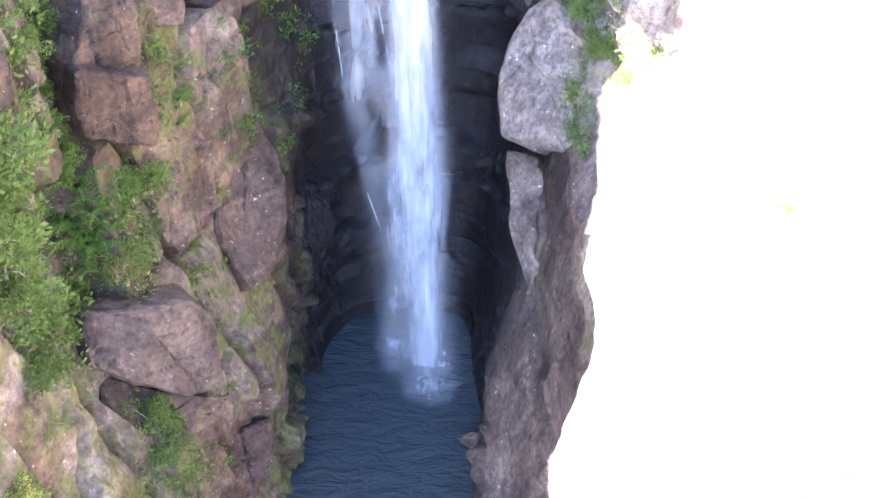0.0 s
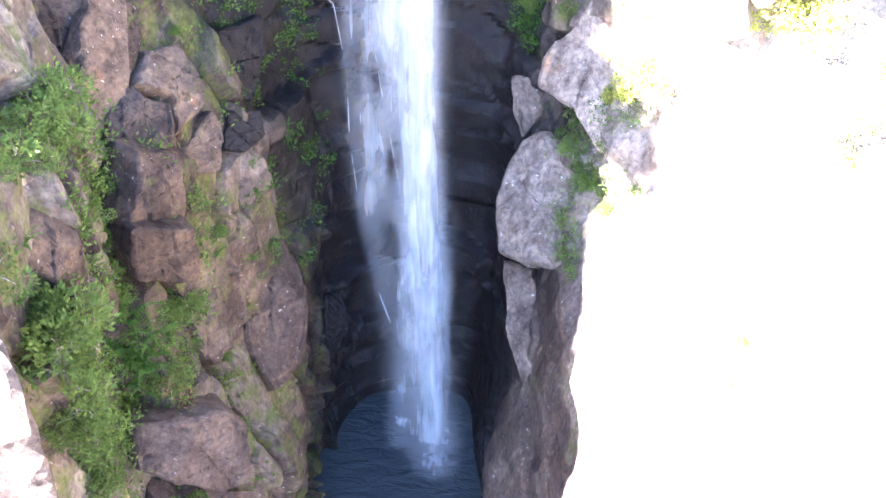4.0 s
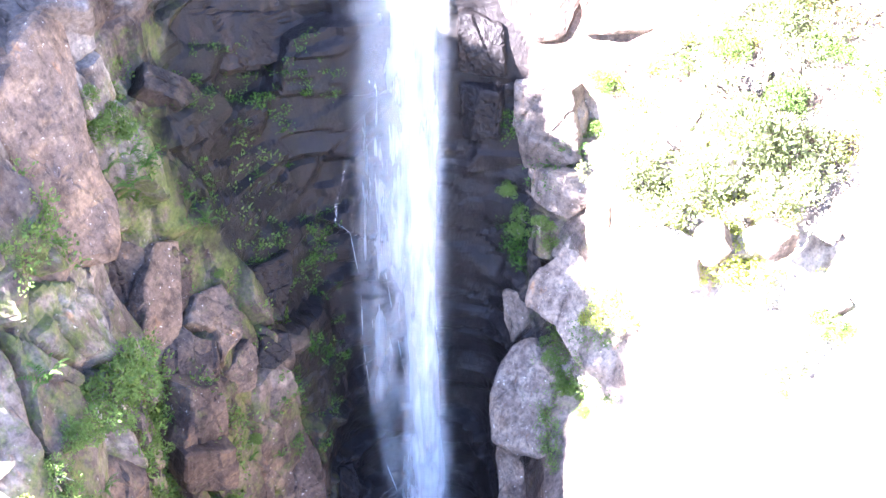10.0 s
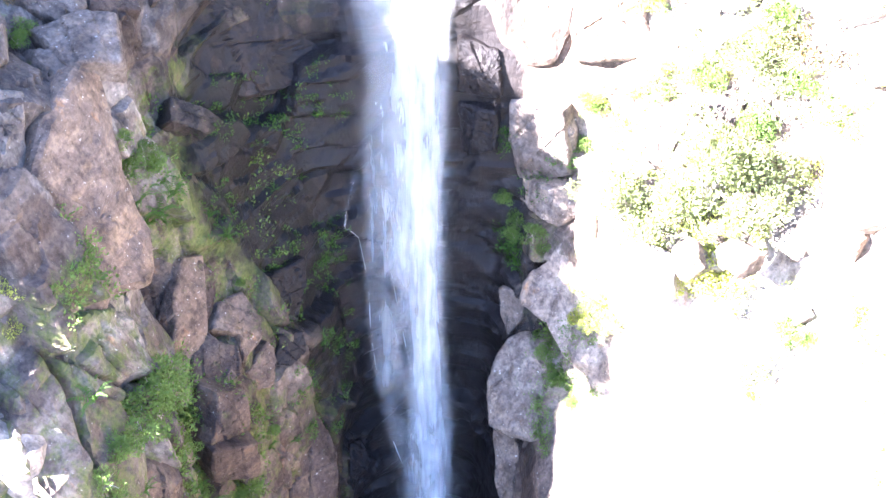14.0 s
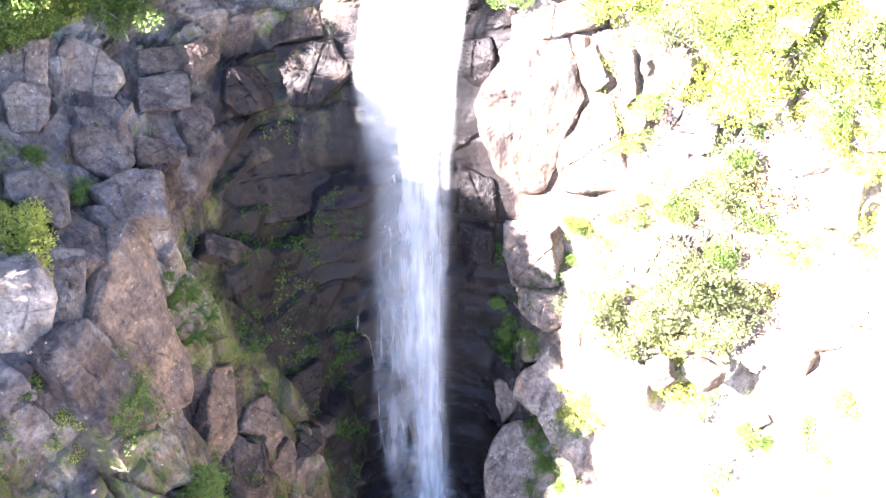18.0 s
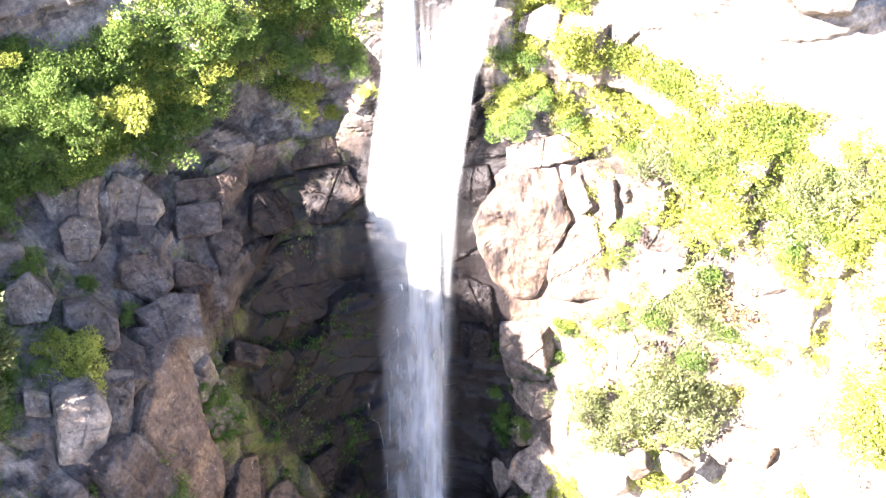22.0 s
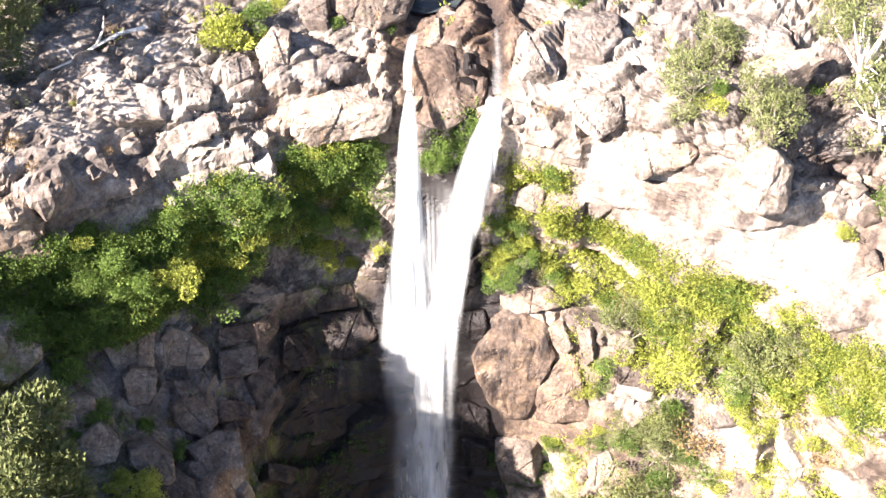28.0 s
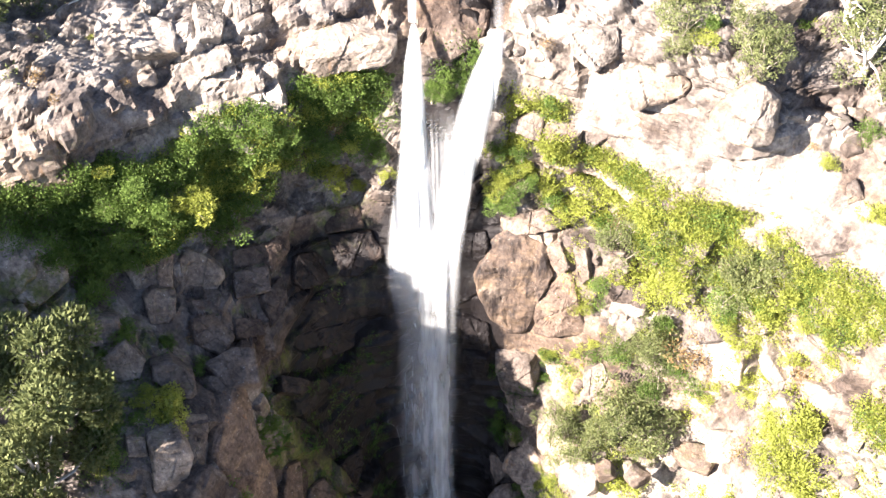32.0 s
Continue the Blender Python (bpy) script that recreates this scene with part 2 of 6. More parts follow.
def fall_material(name, cover, contrast):
    """Falling white water: soft veils of drops drawn out into streaks. cover: how closed the sheet is."""
    m, nt, nodes, links, bsdf = mat(name)
    uv = nodes.new("ShaderNodeUVMap").outputs[0]
    a = noise_tex(nt, 1.5, 4, 0.5, uv, (1.0, 0.10, 1), 0.25)
    b = noise_tex(nt, 6.0, 4, 0.6, uv, (1.3, 0.06, 1), 0.15)
    c = noise_tex(nt, 1.1, 3, 0.5, uv, (1.0, 0.32, 1), 0.5)
    v = math_node(nt, "ADD", math_node(nt, "MULTIPLY", a.outputs[0], 0.48), math_node(nt, "MULTIPLY", b.outputs[0], 0.14))
    v = math_node(nt, "ADD", v, math_node(nt, "MULTIPLY", c.outputs[0], 0.38))
    v = math_node(nt, "ADD", math_node(nt, "MULTIPLY", math_node(nt, "SUBTRACT", v, 0.5), contrast), cover, True)
    al = math_node(nt, "MULTIPLY", v, attr(nt, "body"), True)
    bsdf.inputs["Base Color"].default_value = (0.80, 0.83, 0.86, 1)
    bsdf.inputs["Roughness"].default_value = 0.7
    bsdf.inputs["Specular IOR Level"].default_value = 0.2
    tr = nodes.new("ShaderNodeBsdfTranslucent")
    tr.inputs[0].default_value = (0.80, 0.83, 0.86, 1)
    m1 = nodes.new("ShaderNodeMixShader")
    m1.inputs[0].default_value = 0.55
    links.new(bsdf.outputs[0], m1.inputs[1])
    links.new(tr.outputs[0], m1.inputs[2])
    tp = nodes.new("ShaderNodeBsdfTransparent")
    m2 = nodes.new("ShaderNodeMixShader")
    links.new(al, m2.inputs[0])
    links.new(tp.outputs[0], m2.inputs[1])
    links.new(m1.outputs[0], m2.inputs[2])
    links.new(m2.outputs[0], nodes["Material Output"].inputs[0])
    return m


# sunlit streams closed whiter; the lower fall's shade is put into DROP's thinner cover
WHITE = fall_material("white_water", 1.05, 3.0)
DROP = fall_material("falling_water", 0.45, 2.6)
VEIL = fall_material("thin_water", 0.27, 2.4)
FOAM = fall_material("foam", 0.48, 2.2)


# ---- helpers of this scene ----
def part(name, bm, material, parent=None, label="", smooth=False):
    me = bpy.data.meshes.new(name)
    bm.to_mesh(me)
    bm.free()
    me.materials.append(material)
    if smooth:
        me.shade_smooth()
    ob = new(name, me)
    if parent:
        ob.parent = parent
    if label:
        ob["label"] = label
    return ob


def hash3(i, seed):
    """Pseudo-random numbers in 0..1, three for each row of whole numbers."""
    n = (i[:, 0] * 73856093) ^ (i[:, 1] * 19349663) ^ (i[:, 2] * 83492791) ^ (seed * 2654435)
    out = []
    for k in range(3):
        h = (n + k * 374761393) & 0xFFFFFFFF
        h = ((h ^ (h >> 15)) * 2246822519) & 0xFFFFFFFF
        h = ((h ^ (h >> 13)) * 3266489917) & 0xFFFFFFFF
        out.append(((h ^ (h >> 16)) & 0xFFFFFF) / 0xFFFFFF)
    return np.stack(out, 1)


def cells(p, size, seed, square=True, spread=0.8):
    """Broken rock: for each place the block it lies in (random numbers), the way from the block's centre, and the distance to the joint."""
    q = p / np.asarray(size)
    base = np.floor(q).astype(np.int64)
    f1 = np.full(len(p), 9.0)
    f2 = np.full(len(p), 9.0)
    ident = np.zeros((len(p), 3))
    away = np.zeros((len(p), 3))
    for dx in (-1, 0, 1):
        for dy in (-1, 0, 1):
            for dz in (-1, 0, 1):
                c = base + (dx, dy, dz)
                r = hash3(c, seed)
                d = q - (c + 0.5 + spread * (r - 0.5))
                dist = (d**6).sum(1) ** (1 / 6) if square else np.sqrt((d * d).sum(1))
                near = dist < f1
                f2 = np.where(near, f1, np.minimum(f2, dist))
                f1 = np.where(near, dist, f1)
                ident = np.where(near[:, None], hash3(c, seed + 7), ident)
                away = np.where(near[:, None], d, away)
    return ident, away, f2 - f1


def value_noise(p, scale, seed):
    q = p / scale
    b = np.floor(q).astype(np.int64)
    f = q - b
    f = f * f * (3 - 2 * f)
    out = np.zeros(len(p))
    for dx in (0, 1):
        for dy in (0, 1):
            for dz in (0, 1):
                w = np.abs(1 - dx - f[:, 0]) * np.abs(1 - dy - f[:, 1]) * np.abs(1 - dz - f[:, 2])
                out += w * hash3(b + (dx, dy, dz), seed)[:, 0]
    return out


# ---- the gorge: level lines of the rock, from the camera's side on the one bank, round the fall, to the other bank ----
LEVELS = []


def level(z, *xy):
    LEVELS.append((z, np.array(xy, float).reshape(-1, 2)))


level(-3.0, -12, -90, -8, 5, -6.5, 24, -5.8, 29, -5.0, 34, -4.2, 38.5, -3.2, 41.0, -0.6, 42.0, -0.6, 39.5, -0.7, 36, -0.7, 31, 0.2, 24, 2, 5, 4, -90)
level(0.0, -16, -90, -11, 5, -9.2, 24, -7.9, 29.5, -7.0, 34.5, -6.1, 39, -3.8, 41.7, 0.2, 42.0, 0.3, 40, 0.3, 36.5, 0.3, 31.5, 1.3, 24, 5, 5, 10, -90)
level(8.0, -24, -90, -15, 5, -11.6, 24, -9.2, 30, -8.2, 35, -6.7, 40, -4.6, 43.8, 1.5, 44.0, 2.6, 41, 3.2, 37, 4.0, 31, 4.8, 24, 12, 5, 24, -90)
level(15.0, -30, -90, -18, 5, -12.8, 25, -11.9, 30, -9.8, 34.7, -7.4, 39.4, -5.0, 44.6, 2.0, 45.2, 4.0, 42, 4.9, 37.4, 5.4, 31, 6.4, 23, 16, 5, 32, -90)
level(22.0, -34, -90, -21, 5, -13.8, 25, -13.2, 29.2, -10.7, 33.4, -9.0, 39, -6.2, 45.2, 2.5, 46.2, 4.6, 43.6, 7.6, 40, 14.6, 30.5, 17, 23, 26, 5, 40, -90)
level(29.0, -44, -90, -28, 5, -15, 24, -13.5, 30, -13.7, 36.8, -10.7, 42, -7.5, 46.6, 3.0, 47.5, 6.9, 45.6, 11.0, 38.4, 18.4, 37.2, 20, 25, 30, 5, 46, -90)
level(31.5, -48, -90, -32, 5, -16, 23.5, -14.3, 29.8, -14.3, 37, -11.5, 42.3, -8.1, 46.8, 3.4, 47.9, 8.2, 46.8, 13.0, 43, 19.4, 39, 21.6, 26, 32, 5, 50, -90)
level(35.5, -56, -90, -42, 5, -18.3, 25, -15.3, 30.3, -15.2, 37, -13.7, 42.2, -9.2, 47.6, 4.2, 49.0, 9.5, 47.3, 15.0, 43.8, 21, 40, 23.6, 28, 36, 5, 58, -90)
level(40.5, -62, -90, -50, 5, -21.6, 26, -17.3, 30.6, -16.6, 37, -14.6, 42.6, -10.6, 50.6, 5.0, 50.2, 10.5, 48.2, 16.3, 46, 22.8, 41.2, 25.4, 30, 40, 5, 62, -90)
level(43.3, -66, -90, -56, 5, -28, 29, -19.2, 30, -20.2, 40, -17.6, 48.8, -9.2, 53.4, 4.8, 52.0, 8.6, 50.6, 17.0, 46.5, 23.6, 42, 28, 32, 44, 5, 66, -90)
level(46.0, -72, -90, -60, 5, -40, 22, -30, 34, -24.3, 43, -18.2, 51.3, -7.8, 54.6, 5.6, 52.9, 10.4, 52.0, 17.2, 46.6, 23.0, 43, 29, 33, 48, 5, 72, -90)
level(52.0, -76, -90, -62, 5, -48, 24, -37, 36, -26.2, 46.4, -13.8, 52.8, -5.6, 55.8, 4.0, 53.8, 10.5, 52.2, 18.4, 46.7, 22.6, 44.2, 31, 36, 52, 5, 76, -90)
level(56.6, -82, -90, -68, 5, -54, 26, -41, 38.5, -27.6, 47.4, -14.8, 54.6, -5.2, 57.4, 3.6, 55.2, 11.2, 52.7, 18.8, 47.8, 24.2, 48.2, 33, 40, 58, 5, 84, -90)
level(58.6, -88, -90, -74, 5, -58, 29, -44, 42, -28.5, 49.8, -16, 56.2, -5.4, 59.4, 2.2, 59.0, 11.2, 53.5, 18.8, 48.8, 25.5, 50.4, 35, 44, 62, 5, 90, -90)
level(60.6, -98, -80, -84, 10, -64, 36, -46, 49, -28, 57.0, -16, 61.0, -5.8, 63.4, 2.0, 62.8, 11.2, 56.8, 18.2, 51, 27, 55, 40, 52, 72, 10, 105, -80)
level(62.2, -125, -60, -110, 20, -80, 52, -54, 66, -30, 73, -17, 77, -6.5, 80, 2.5, 80, 12, 76, 19, 71, 30, 73, 52, 68, 100, 20, 130, -60)
level(66.0, -300, -20, -260, 60, -170, 130, -90, 160, -45, 175, -20, 185, -6, 190, 6, 192, 20, 185, 36, 172, 60, 175, 110, 160, 250, 60, 300, -20)
level(90.0, -3000, 200, -2600, 900, -1900, 1900, -1000, 2500, -500, 2700, -220, 2800, -60, 2850, 60, 2850, 220, 2800, 400, 2750, 700, 2650, 1300, 2400, 2600, 900, 3000, 200)

ALONG = [10, 26, 44, 46, 46, 46, 46, 46, 46, 50, 44, 26, 10]  # steps between the points of a level line
UP = [5, 32, 28, 28, 28, 12, 20, 26, 18, 16, 26, 20, 12, 40, 90, 24, 10]  # steps between the levels


def smooth_line(pts):
    """A level line, rounded where it bends, with the set number of steps."""
    ext = np.vstack([2 * pts[0] - pts[1], pts, 2 * pts[-1] - pts[-2]])
    out = []
    for k, n in enumerate(ALONG):
        a, b, c, d = ext[k:k + 4]
        t = np.arange(n)[:, None] / n
        tight = 0.55
        out.append((2 * t**3 - 3 * t**2 + 1) * b + (t**3 - 2 * t**2 + t) * (c - a) * 0.5 * tight + (3 * t**2 - 2 * t**3) * c + (t**3 - t**2) * (d - b) * 0.5 * tight)
    return np.vstack(out + [pts[-1:]])


lines = [np.column_stack([smooth_line(p), np.full(sum(ALONG) + 1, z)]) for z, p in LEVELS]
rows_up = []
for k, n in enumerate(UP):
    for j in range(n):
        f = j / n
        if k >= 14:
            f = f * f * (0.6 + 0.4 * f)
        rows_up.append(lines[k] * (1 - f) + lines[k + 1] * f)
rows_up.append(lines[-1])
GRID = np.array(rows_up)
NV, NS = GRID.shape[:2]


def grid_normals(g):
    du, dv = np.gradient(g, axis=1), np.gradient(g, axis=0)
    n = np.cross(dv, -du)
    return n / np.maximum(np.linalg.norm(n, axis=2, keepdims=True), 1e-9)


nrm = grid_normals(GRID)
for _ in range(6):  # soften the turn at the ledges, so that blocks bulge out evenly
    nrm = (nrm + np.roll(nrm, 1, 0) + np.roll(nrm, -1, 0) + np.roll(nrm, 1, 1) + np.roll(nrm, -1, 1)) / 5
nrm /= np.linalg.norm(nrm, axis=2, keepdims=True)
P = GRID.reshape(-1, 3)
N = nrm.reshape(-1, 3)
flat = np.clip((N[:, 2] - 0.6) / 0.35, 0, 1)
TOP = np.clip((P[:, 2] - 57.2) / 1.2, 0, 1)
du = np.linalg.norm(np.gradient(GRID, axis=1), axis=2).ravel()
dv = np.linalg.norm(np.gradient(GRID, axis=0), axis=2).ravel()
step = np.maximum(du, dv)


def fine_enough(size):
    """How far the grid can carry blocks of that size."""
    return np.clip((size / step - 1.6) / 2.0, 0, 1)


warp = np.stack([value_noise(P, 3.5, s) for s in (11, 12, 13)], 1) - 0.5
turned = P @ np.array([[0.88, -0.47, 0.0], [0.47, 0.88, 0.0], [0.06, 0.10, 1.0]]).T
PW = turned + warp * 0.5
big_id, big_d, big_e = cells(PW, (6.0, 5.0, 4.2), 3)
mid_id, mid_d, mid_e = cells(PW + 50, (2.6, 2.4, 1.7), 5)
sml_id, sml_d, sml_e = cells(PW + 90, (1.1, 1.1, 0.7), 6)
near = np.clip((120 - np.linalg.norm(P - (0, 40, 30), axis=1)) / 60, 0, 1)
behind = np.exp(-((P[:, 0] + 1.2) / 3.2) ** 2) * (P[:, 2] < 58) * (P[:, 1] > 36)
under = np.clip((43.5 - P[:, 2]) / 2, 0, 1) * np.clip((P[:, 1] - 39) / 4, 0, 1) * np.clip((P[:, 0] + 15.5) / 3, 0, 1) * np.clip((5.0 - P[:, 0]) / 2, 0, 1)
amp = (1 - 0.45 * flat) * near * (1 - 0.75 * behind) * (1 - 0.5 * under) * (1 - 0.4 * np.clip((P[:, 0] - 5) / 3, 0, 1) * np.clip((40 - P[:, 2]) / 6, 0, 1))


def broken(ident, away, edge, out, tilt, joint, width):
    """Blocks that stand proud or lie back, each with a tilted face, rounded down to the joints between them."""
    body = np.clip(edge / width, 0, 1)
    body = body * body * (3 - 2 * body)
    return ((ident[:, 0] - 0.5) * out + ((ident - 0.5) * away).sum(1) * tilt + joint) * body - joint


# how the rock breaks: upright columns on the west wall, thin beds behind the fall and along the upper east wall, blocks elsewhere
columns = np.clip((-6.5 - P[:, 0]) / 1.5, 0, 1) * np.clip((43 - P[:, 2]) / 2, 0, 1) * (1 - under)
beds = np.maximum(under, np.clip((P[:, 0] - 8) / 2, 0, 1) * np.clip((P[:, 2] - 47) / 1, 0, 1) * np.clip((57.5 - P[:, 2]) / 1, 0, 1))
blocks = np.clip(1 - columns - beds, 0, 1)
col_id, col_d, col_e = cells(PW + 20, (3.6, 3.4, 11.0), 8)
cm_id, cm_d, cm_e = cells(PW + 70, (1.7, 1.7, 3.4), 9)
dip = turned + warp * 0.5
dip[:, 2] += -0.22 * turned[:, 0] + 0.15 * turned[:, 1]
bed_id, bed_d, bed_e = cells(dip + 30, (6.5, 6.5, 3.2), 10, False, 1.0)
bm_id, bm_d, bm_e = cells(dip + 60, (3.4, 3.4, 1.5), 14, False, 1.0)
sheer = np.clip((P[:, 0] - 1) / 1, 0, 1) * np.clip((11.5 - P[:, 0]) / 1, 0, 1) * np.clip((P[:, 2] - 31) / 1, 0, 1) * np.clip((42.5 - P[:, 2]) / 1, 0, 1)
low_east = np.clip((P[:, 0] - 0.5) / 1.5, 0, 1) * np.clip((20 - P[:, 2]) / 4, 0, 1)
amp = amp * (1 - 0.85 * low_east) * (1 - 0.85 * sheer)
beds = beds * (1 - 0.85 * sheer)
face = (1 - 0.7 * behind) * np.where(P[:, 0] > 8, 0.45, 1.0)
off = broken(big_id, big_d, big_e, 2.1, 2.2, 0.30, 0.06) * amp * fine_enough(4.0) * blocks * (1 - 0.5 * TOP)
off += broken(mid_id, mid_d, mid_e, 0.95, 1.2, 0.20, 0.07) * amp * fine_enough(1.8) * blocks * (1 - 0.6 * TOP)
off += broken(sml_id, sml_d, sml_e, 0.20, 0.3, 0.06, 0.12) * amp * fine_enough(0.8) * (1 - 0.6 * beds) * (1 - 0.5 * columns)
off += broken(col_id, col_d, col_e, 1.9, 1.5, 0.40, 0.05) * near * columns
off += broken(cm_id, cm_d, cm_e, 0.7, 0.9, 0.16, 0.06) * near * columns * fine_enough(1.5)
off += broken(bed_id, bed_d, bed_e, 1.2, 1.6, 0.12, 0.09) * near * beds * face
off += broken(bm_id, bm_d, bm_e, 0.35, 0.6, 0.05, 0.10) * near * beds * face
off += (value_noise(P, 7.0, 21) - 0.5) * 1.4 * amp + (value_noise(P, 45.0, 23) - 0.5) * 8 * (1 - near)
off += (value_noise(P, 0.9, 24) - 0.5) * 0.10 * amp * fine_enough(0.9)
# the plateau: weathered bedrock, rounded like pillows and parted by clefts that run aslant, with pockets worn into it
strike = np.stack([0.85 * P[:, 0] + 0.53 * P[:, 1], -0.53 * P[:, 0] + 0.85 * P[:, 1], P[:, 2]], 1) + warp * 1.6
pa_id, pa_d, pa_e = cells(strike + 15, (5.2, 3.0, 4.0), 31, False, 1.0)
pb_id, pb_d, pb_e = cells(strike + 35, (2.1, 1.15, 1.6), 32, False, 1.0)
pc_id, pc_d, pc_e = cells(strike + 55, (0.95, 0.6, 0.8), 33, False, 1.0)


def pillow(ident, edge, out, deep, width):
    """Rounded blocks of uneven height between clefts."""
    body = np.sqrt(np.clip(edge / width, 0, 1))
    return (ident[:, 0] - 0.4) * out * body - deep * (1 - body)


rim = np.clip((P[:, 2] - 55.6) / 1.5, 0, 1) * near * (1 - 0.9 * behind)
off += pillow(pa_id, pa_e, 1.5, 0.55, 0.30) * rim * fine_enough(2.6)
off += pillow(pb_id, pb_e, 0.60, 0.42, 0.34) * rim * fine_enough(1.1)
off += pillow(pc_id, pc_e, 0.16, 0.15, 0.40) * rim * fine_enough(0.6)
off -= 0.5 * np.clip(value_noise(P, 0.8, 36) - 0.68, 0, 1) * rim * fine_enough(0.8)
off -= behind * 0.9
# the creek's two channels on the plateau, and the basin above them
west_run = np.exp(-((P[:, 0] - np.interp(P[:, 1], [56, 61, 66, 80], [-3.0, -3.1, -1.8, -1.0])) / 1.3) ** 2)
east_run = np.exp(-((P[:, 0] - np.interp(P[:, 1], [56, 62, 68, 80], [2.9, 2.9, 1.4, -0.5])) / 1.1) ** 2)
basin = np.exp(-((P[:, 0] + 1.5) / 2.6) ** 2) * np.clip((P[:, 1] - 64) / 3, 0, 1) * np.clip((90 - P[:, 1]) / 6, 0, 1)
creek = np.maximum(np.maximum(west_run, east_run), basin) * TOP * (P[:, 1] < 92)
off = off * (1 - 0.6 * creek) - 1.1 * creek - 0.7 * basin * TOP
og = off.reshape(NV, NS)
og[1:-1, 1:-1] = og[1:-1, 1:-1] * 0.84 + (og[:-2, 1:-1] + og[2:, 1:-1] + og[1:-1, :-2] + og[1:-1, 2:]) * 0.04  # wear the finest steps down
gentle = (np.clip((P[:, 0] - 5) / 3, 0, 1) * np.clip((42 - P[:, 2]) / 4, 0, 1)).reshape(NV, NS)[1:-1, 1:-1]
for _ in range(4):
    og[1:-1, 1:-1] += gentle * 0.6 * ((og[:-2, 1:-1] + og[2:, 1:-1] + og[1:-1, :-2] + og[1:-1, 2:]) / 4 - og[1:-1, 1:-1])
off = og.ravel()
PD = P + N * off[:, None]

# what lies on the rock: tone of each block, brown faces, wet film near the fall, shade painted past it, moss
tone = np.clip(0.5 + (np.where(columns > 0.5, col_id[:, 1], big_id[:, 1]) - 0.5) * 0.55 + (mid_id[:, 1] - 0.5) * 0.6 + (sml_id[:, 1] - 0.5) * 0.3, 0, 1)
fall_x = np.interp(P[:, 2], [0, 20, 40, 58], [-1.5, -1.8, -2.0, 0.0])
side = np.abs(P[:, 0] - fall_x - 0.5)
wet_shade = np.clip(1.15 - side / np.interp(P[:, 2], [0, 30, 42, 46, 60], [8.0, 8.5, 8.0, 4.0, 3.0]), 0, 1) * (P[:, 2] < 59) * np.clip((P[:, 1] - 33) / 6, 0, 1)
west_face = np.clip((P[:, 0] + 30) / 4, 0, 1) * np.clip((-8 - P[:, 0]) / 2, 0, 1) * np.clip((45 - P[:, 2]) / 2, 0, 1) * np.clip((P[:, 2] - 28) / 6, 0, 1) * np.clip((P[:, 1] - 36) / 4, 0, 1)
# under the lip and on the west face the film also paints shade
wet_shade = np.maximum(np.maximum(wet_shade, np.maximum(under * (0.5 + 0.5 * np.clip((36 - P[:, 2]) / 4, 0, 1)), west_face * 0.15)), creek * 0.45)
bed = np.exp(-((P[:, 0] - 0.5) / 6.0) ** 2) * TOP * np.clip((72 - P[:, 1]) / 4, 0, 1)
brown = 0.9 * creek + 0.6 * bed - 0.28 * TOP * (1 - creek) + (1 - 0.3 * columns) * np.clip((46 - P[:, 2]) / 14, 0, 1) * np.clip(1.35 - np.abs(P[:, 0]) / 18, 0, 0.8) + 0.35 * (big_id[:, 2] > 0.72)
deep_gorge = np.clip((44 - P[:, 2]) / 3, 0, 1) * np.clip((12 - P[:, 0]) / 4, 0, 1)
# west gorge wall toned down with depth: darker rock plus shade painted in
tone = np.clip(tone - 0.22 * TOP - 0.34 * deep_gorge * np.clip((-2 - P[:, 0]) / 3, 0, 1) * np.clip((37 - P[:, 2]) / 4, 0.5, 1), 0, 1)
mossy = 0.18 + 0.05 * deep_gorge + 0.25 * value_noise(P, 5.0, 31) + 0.10 * (P[:, 0] < -6) * (P[:, 2] < 50) + 0.25 * flat * (P[:, 2] < 56) - 0.2 * (P[:, 2] > 57)

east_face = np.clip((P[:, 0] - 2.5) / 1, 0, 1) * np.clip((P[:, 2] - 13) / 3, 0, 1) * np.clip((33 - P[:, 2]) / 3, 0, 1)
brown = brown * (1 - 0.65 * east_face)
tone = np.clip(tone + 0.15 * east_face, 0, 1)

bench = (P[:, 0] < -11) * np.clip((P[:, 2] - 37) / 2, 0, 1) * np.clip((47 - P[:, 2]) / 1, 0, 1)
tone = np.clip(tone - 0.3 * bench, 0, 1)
mossy = mossy - 0.22 * bench


def sheet(name, r0, r1, s0, s1, label, category):
    """A stretch of the rock between two rows and two columns of the grid, as one mesh."""
    idx = np.arange(NV * NS).reshape(NV, NS)[r0:r1 + 1, s0:s1 + 1]
    h, w = idx.shape
    loc = np.arange(h * w).reshape(h, w)
    faces = np.stack([loc[:-1, :-1], loc[:-1, 1:], loc[1:, 1:], loc[1:, :-1]], -1).reshape(-1, 4)
    me = bpy.data.meshes.new(name)
    me.from_pydata(PD[idx.ravel()].tolist(), [], faces.tolist())
    for key, val in (("tone", tone), ("brown", brown), ("wet_shade", wet_shade), ("moss", mossy)):
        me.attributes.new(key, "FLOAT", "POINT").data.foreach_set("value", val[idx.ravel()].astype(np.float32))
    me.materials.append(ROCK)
    return tagged(new(name, me), label, category, kind="structure")


ROW = np.concatenate([[0], np.cumsum(UP)])
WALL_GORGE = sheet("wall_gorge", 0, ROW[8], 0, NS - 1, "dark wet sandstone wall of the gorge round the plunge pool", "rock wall")
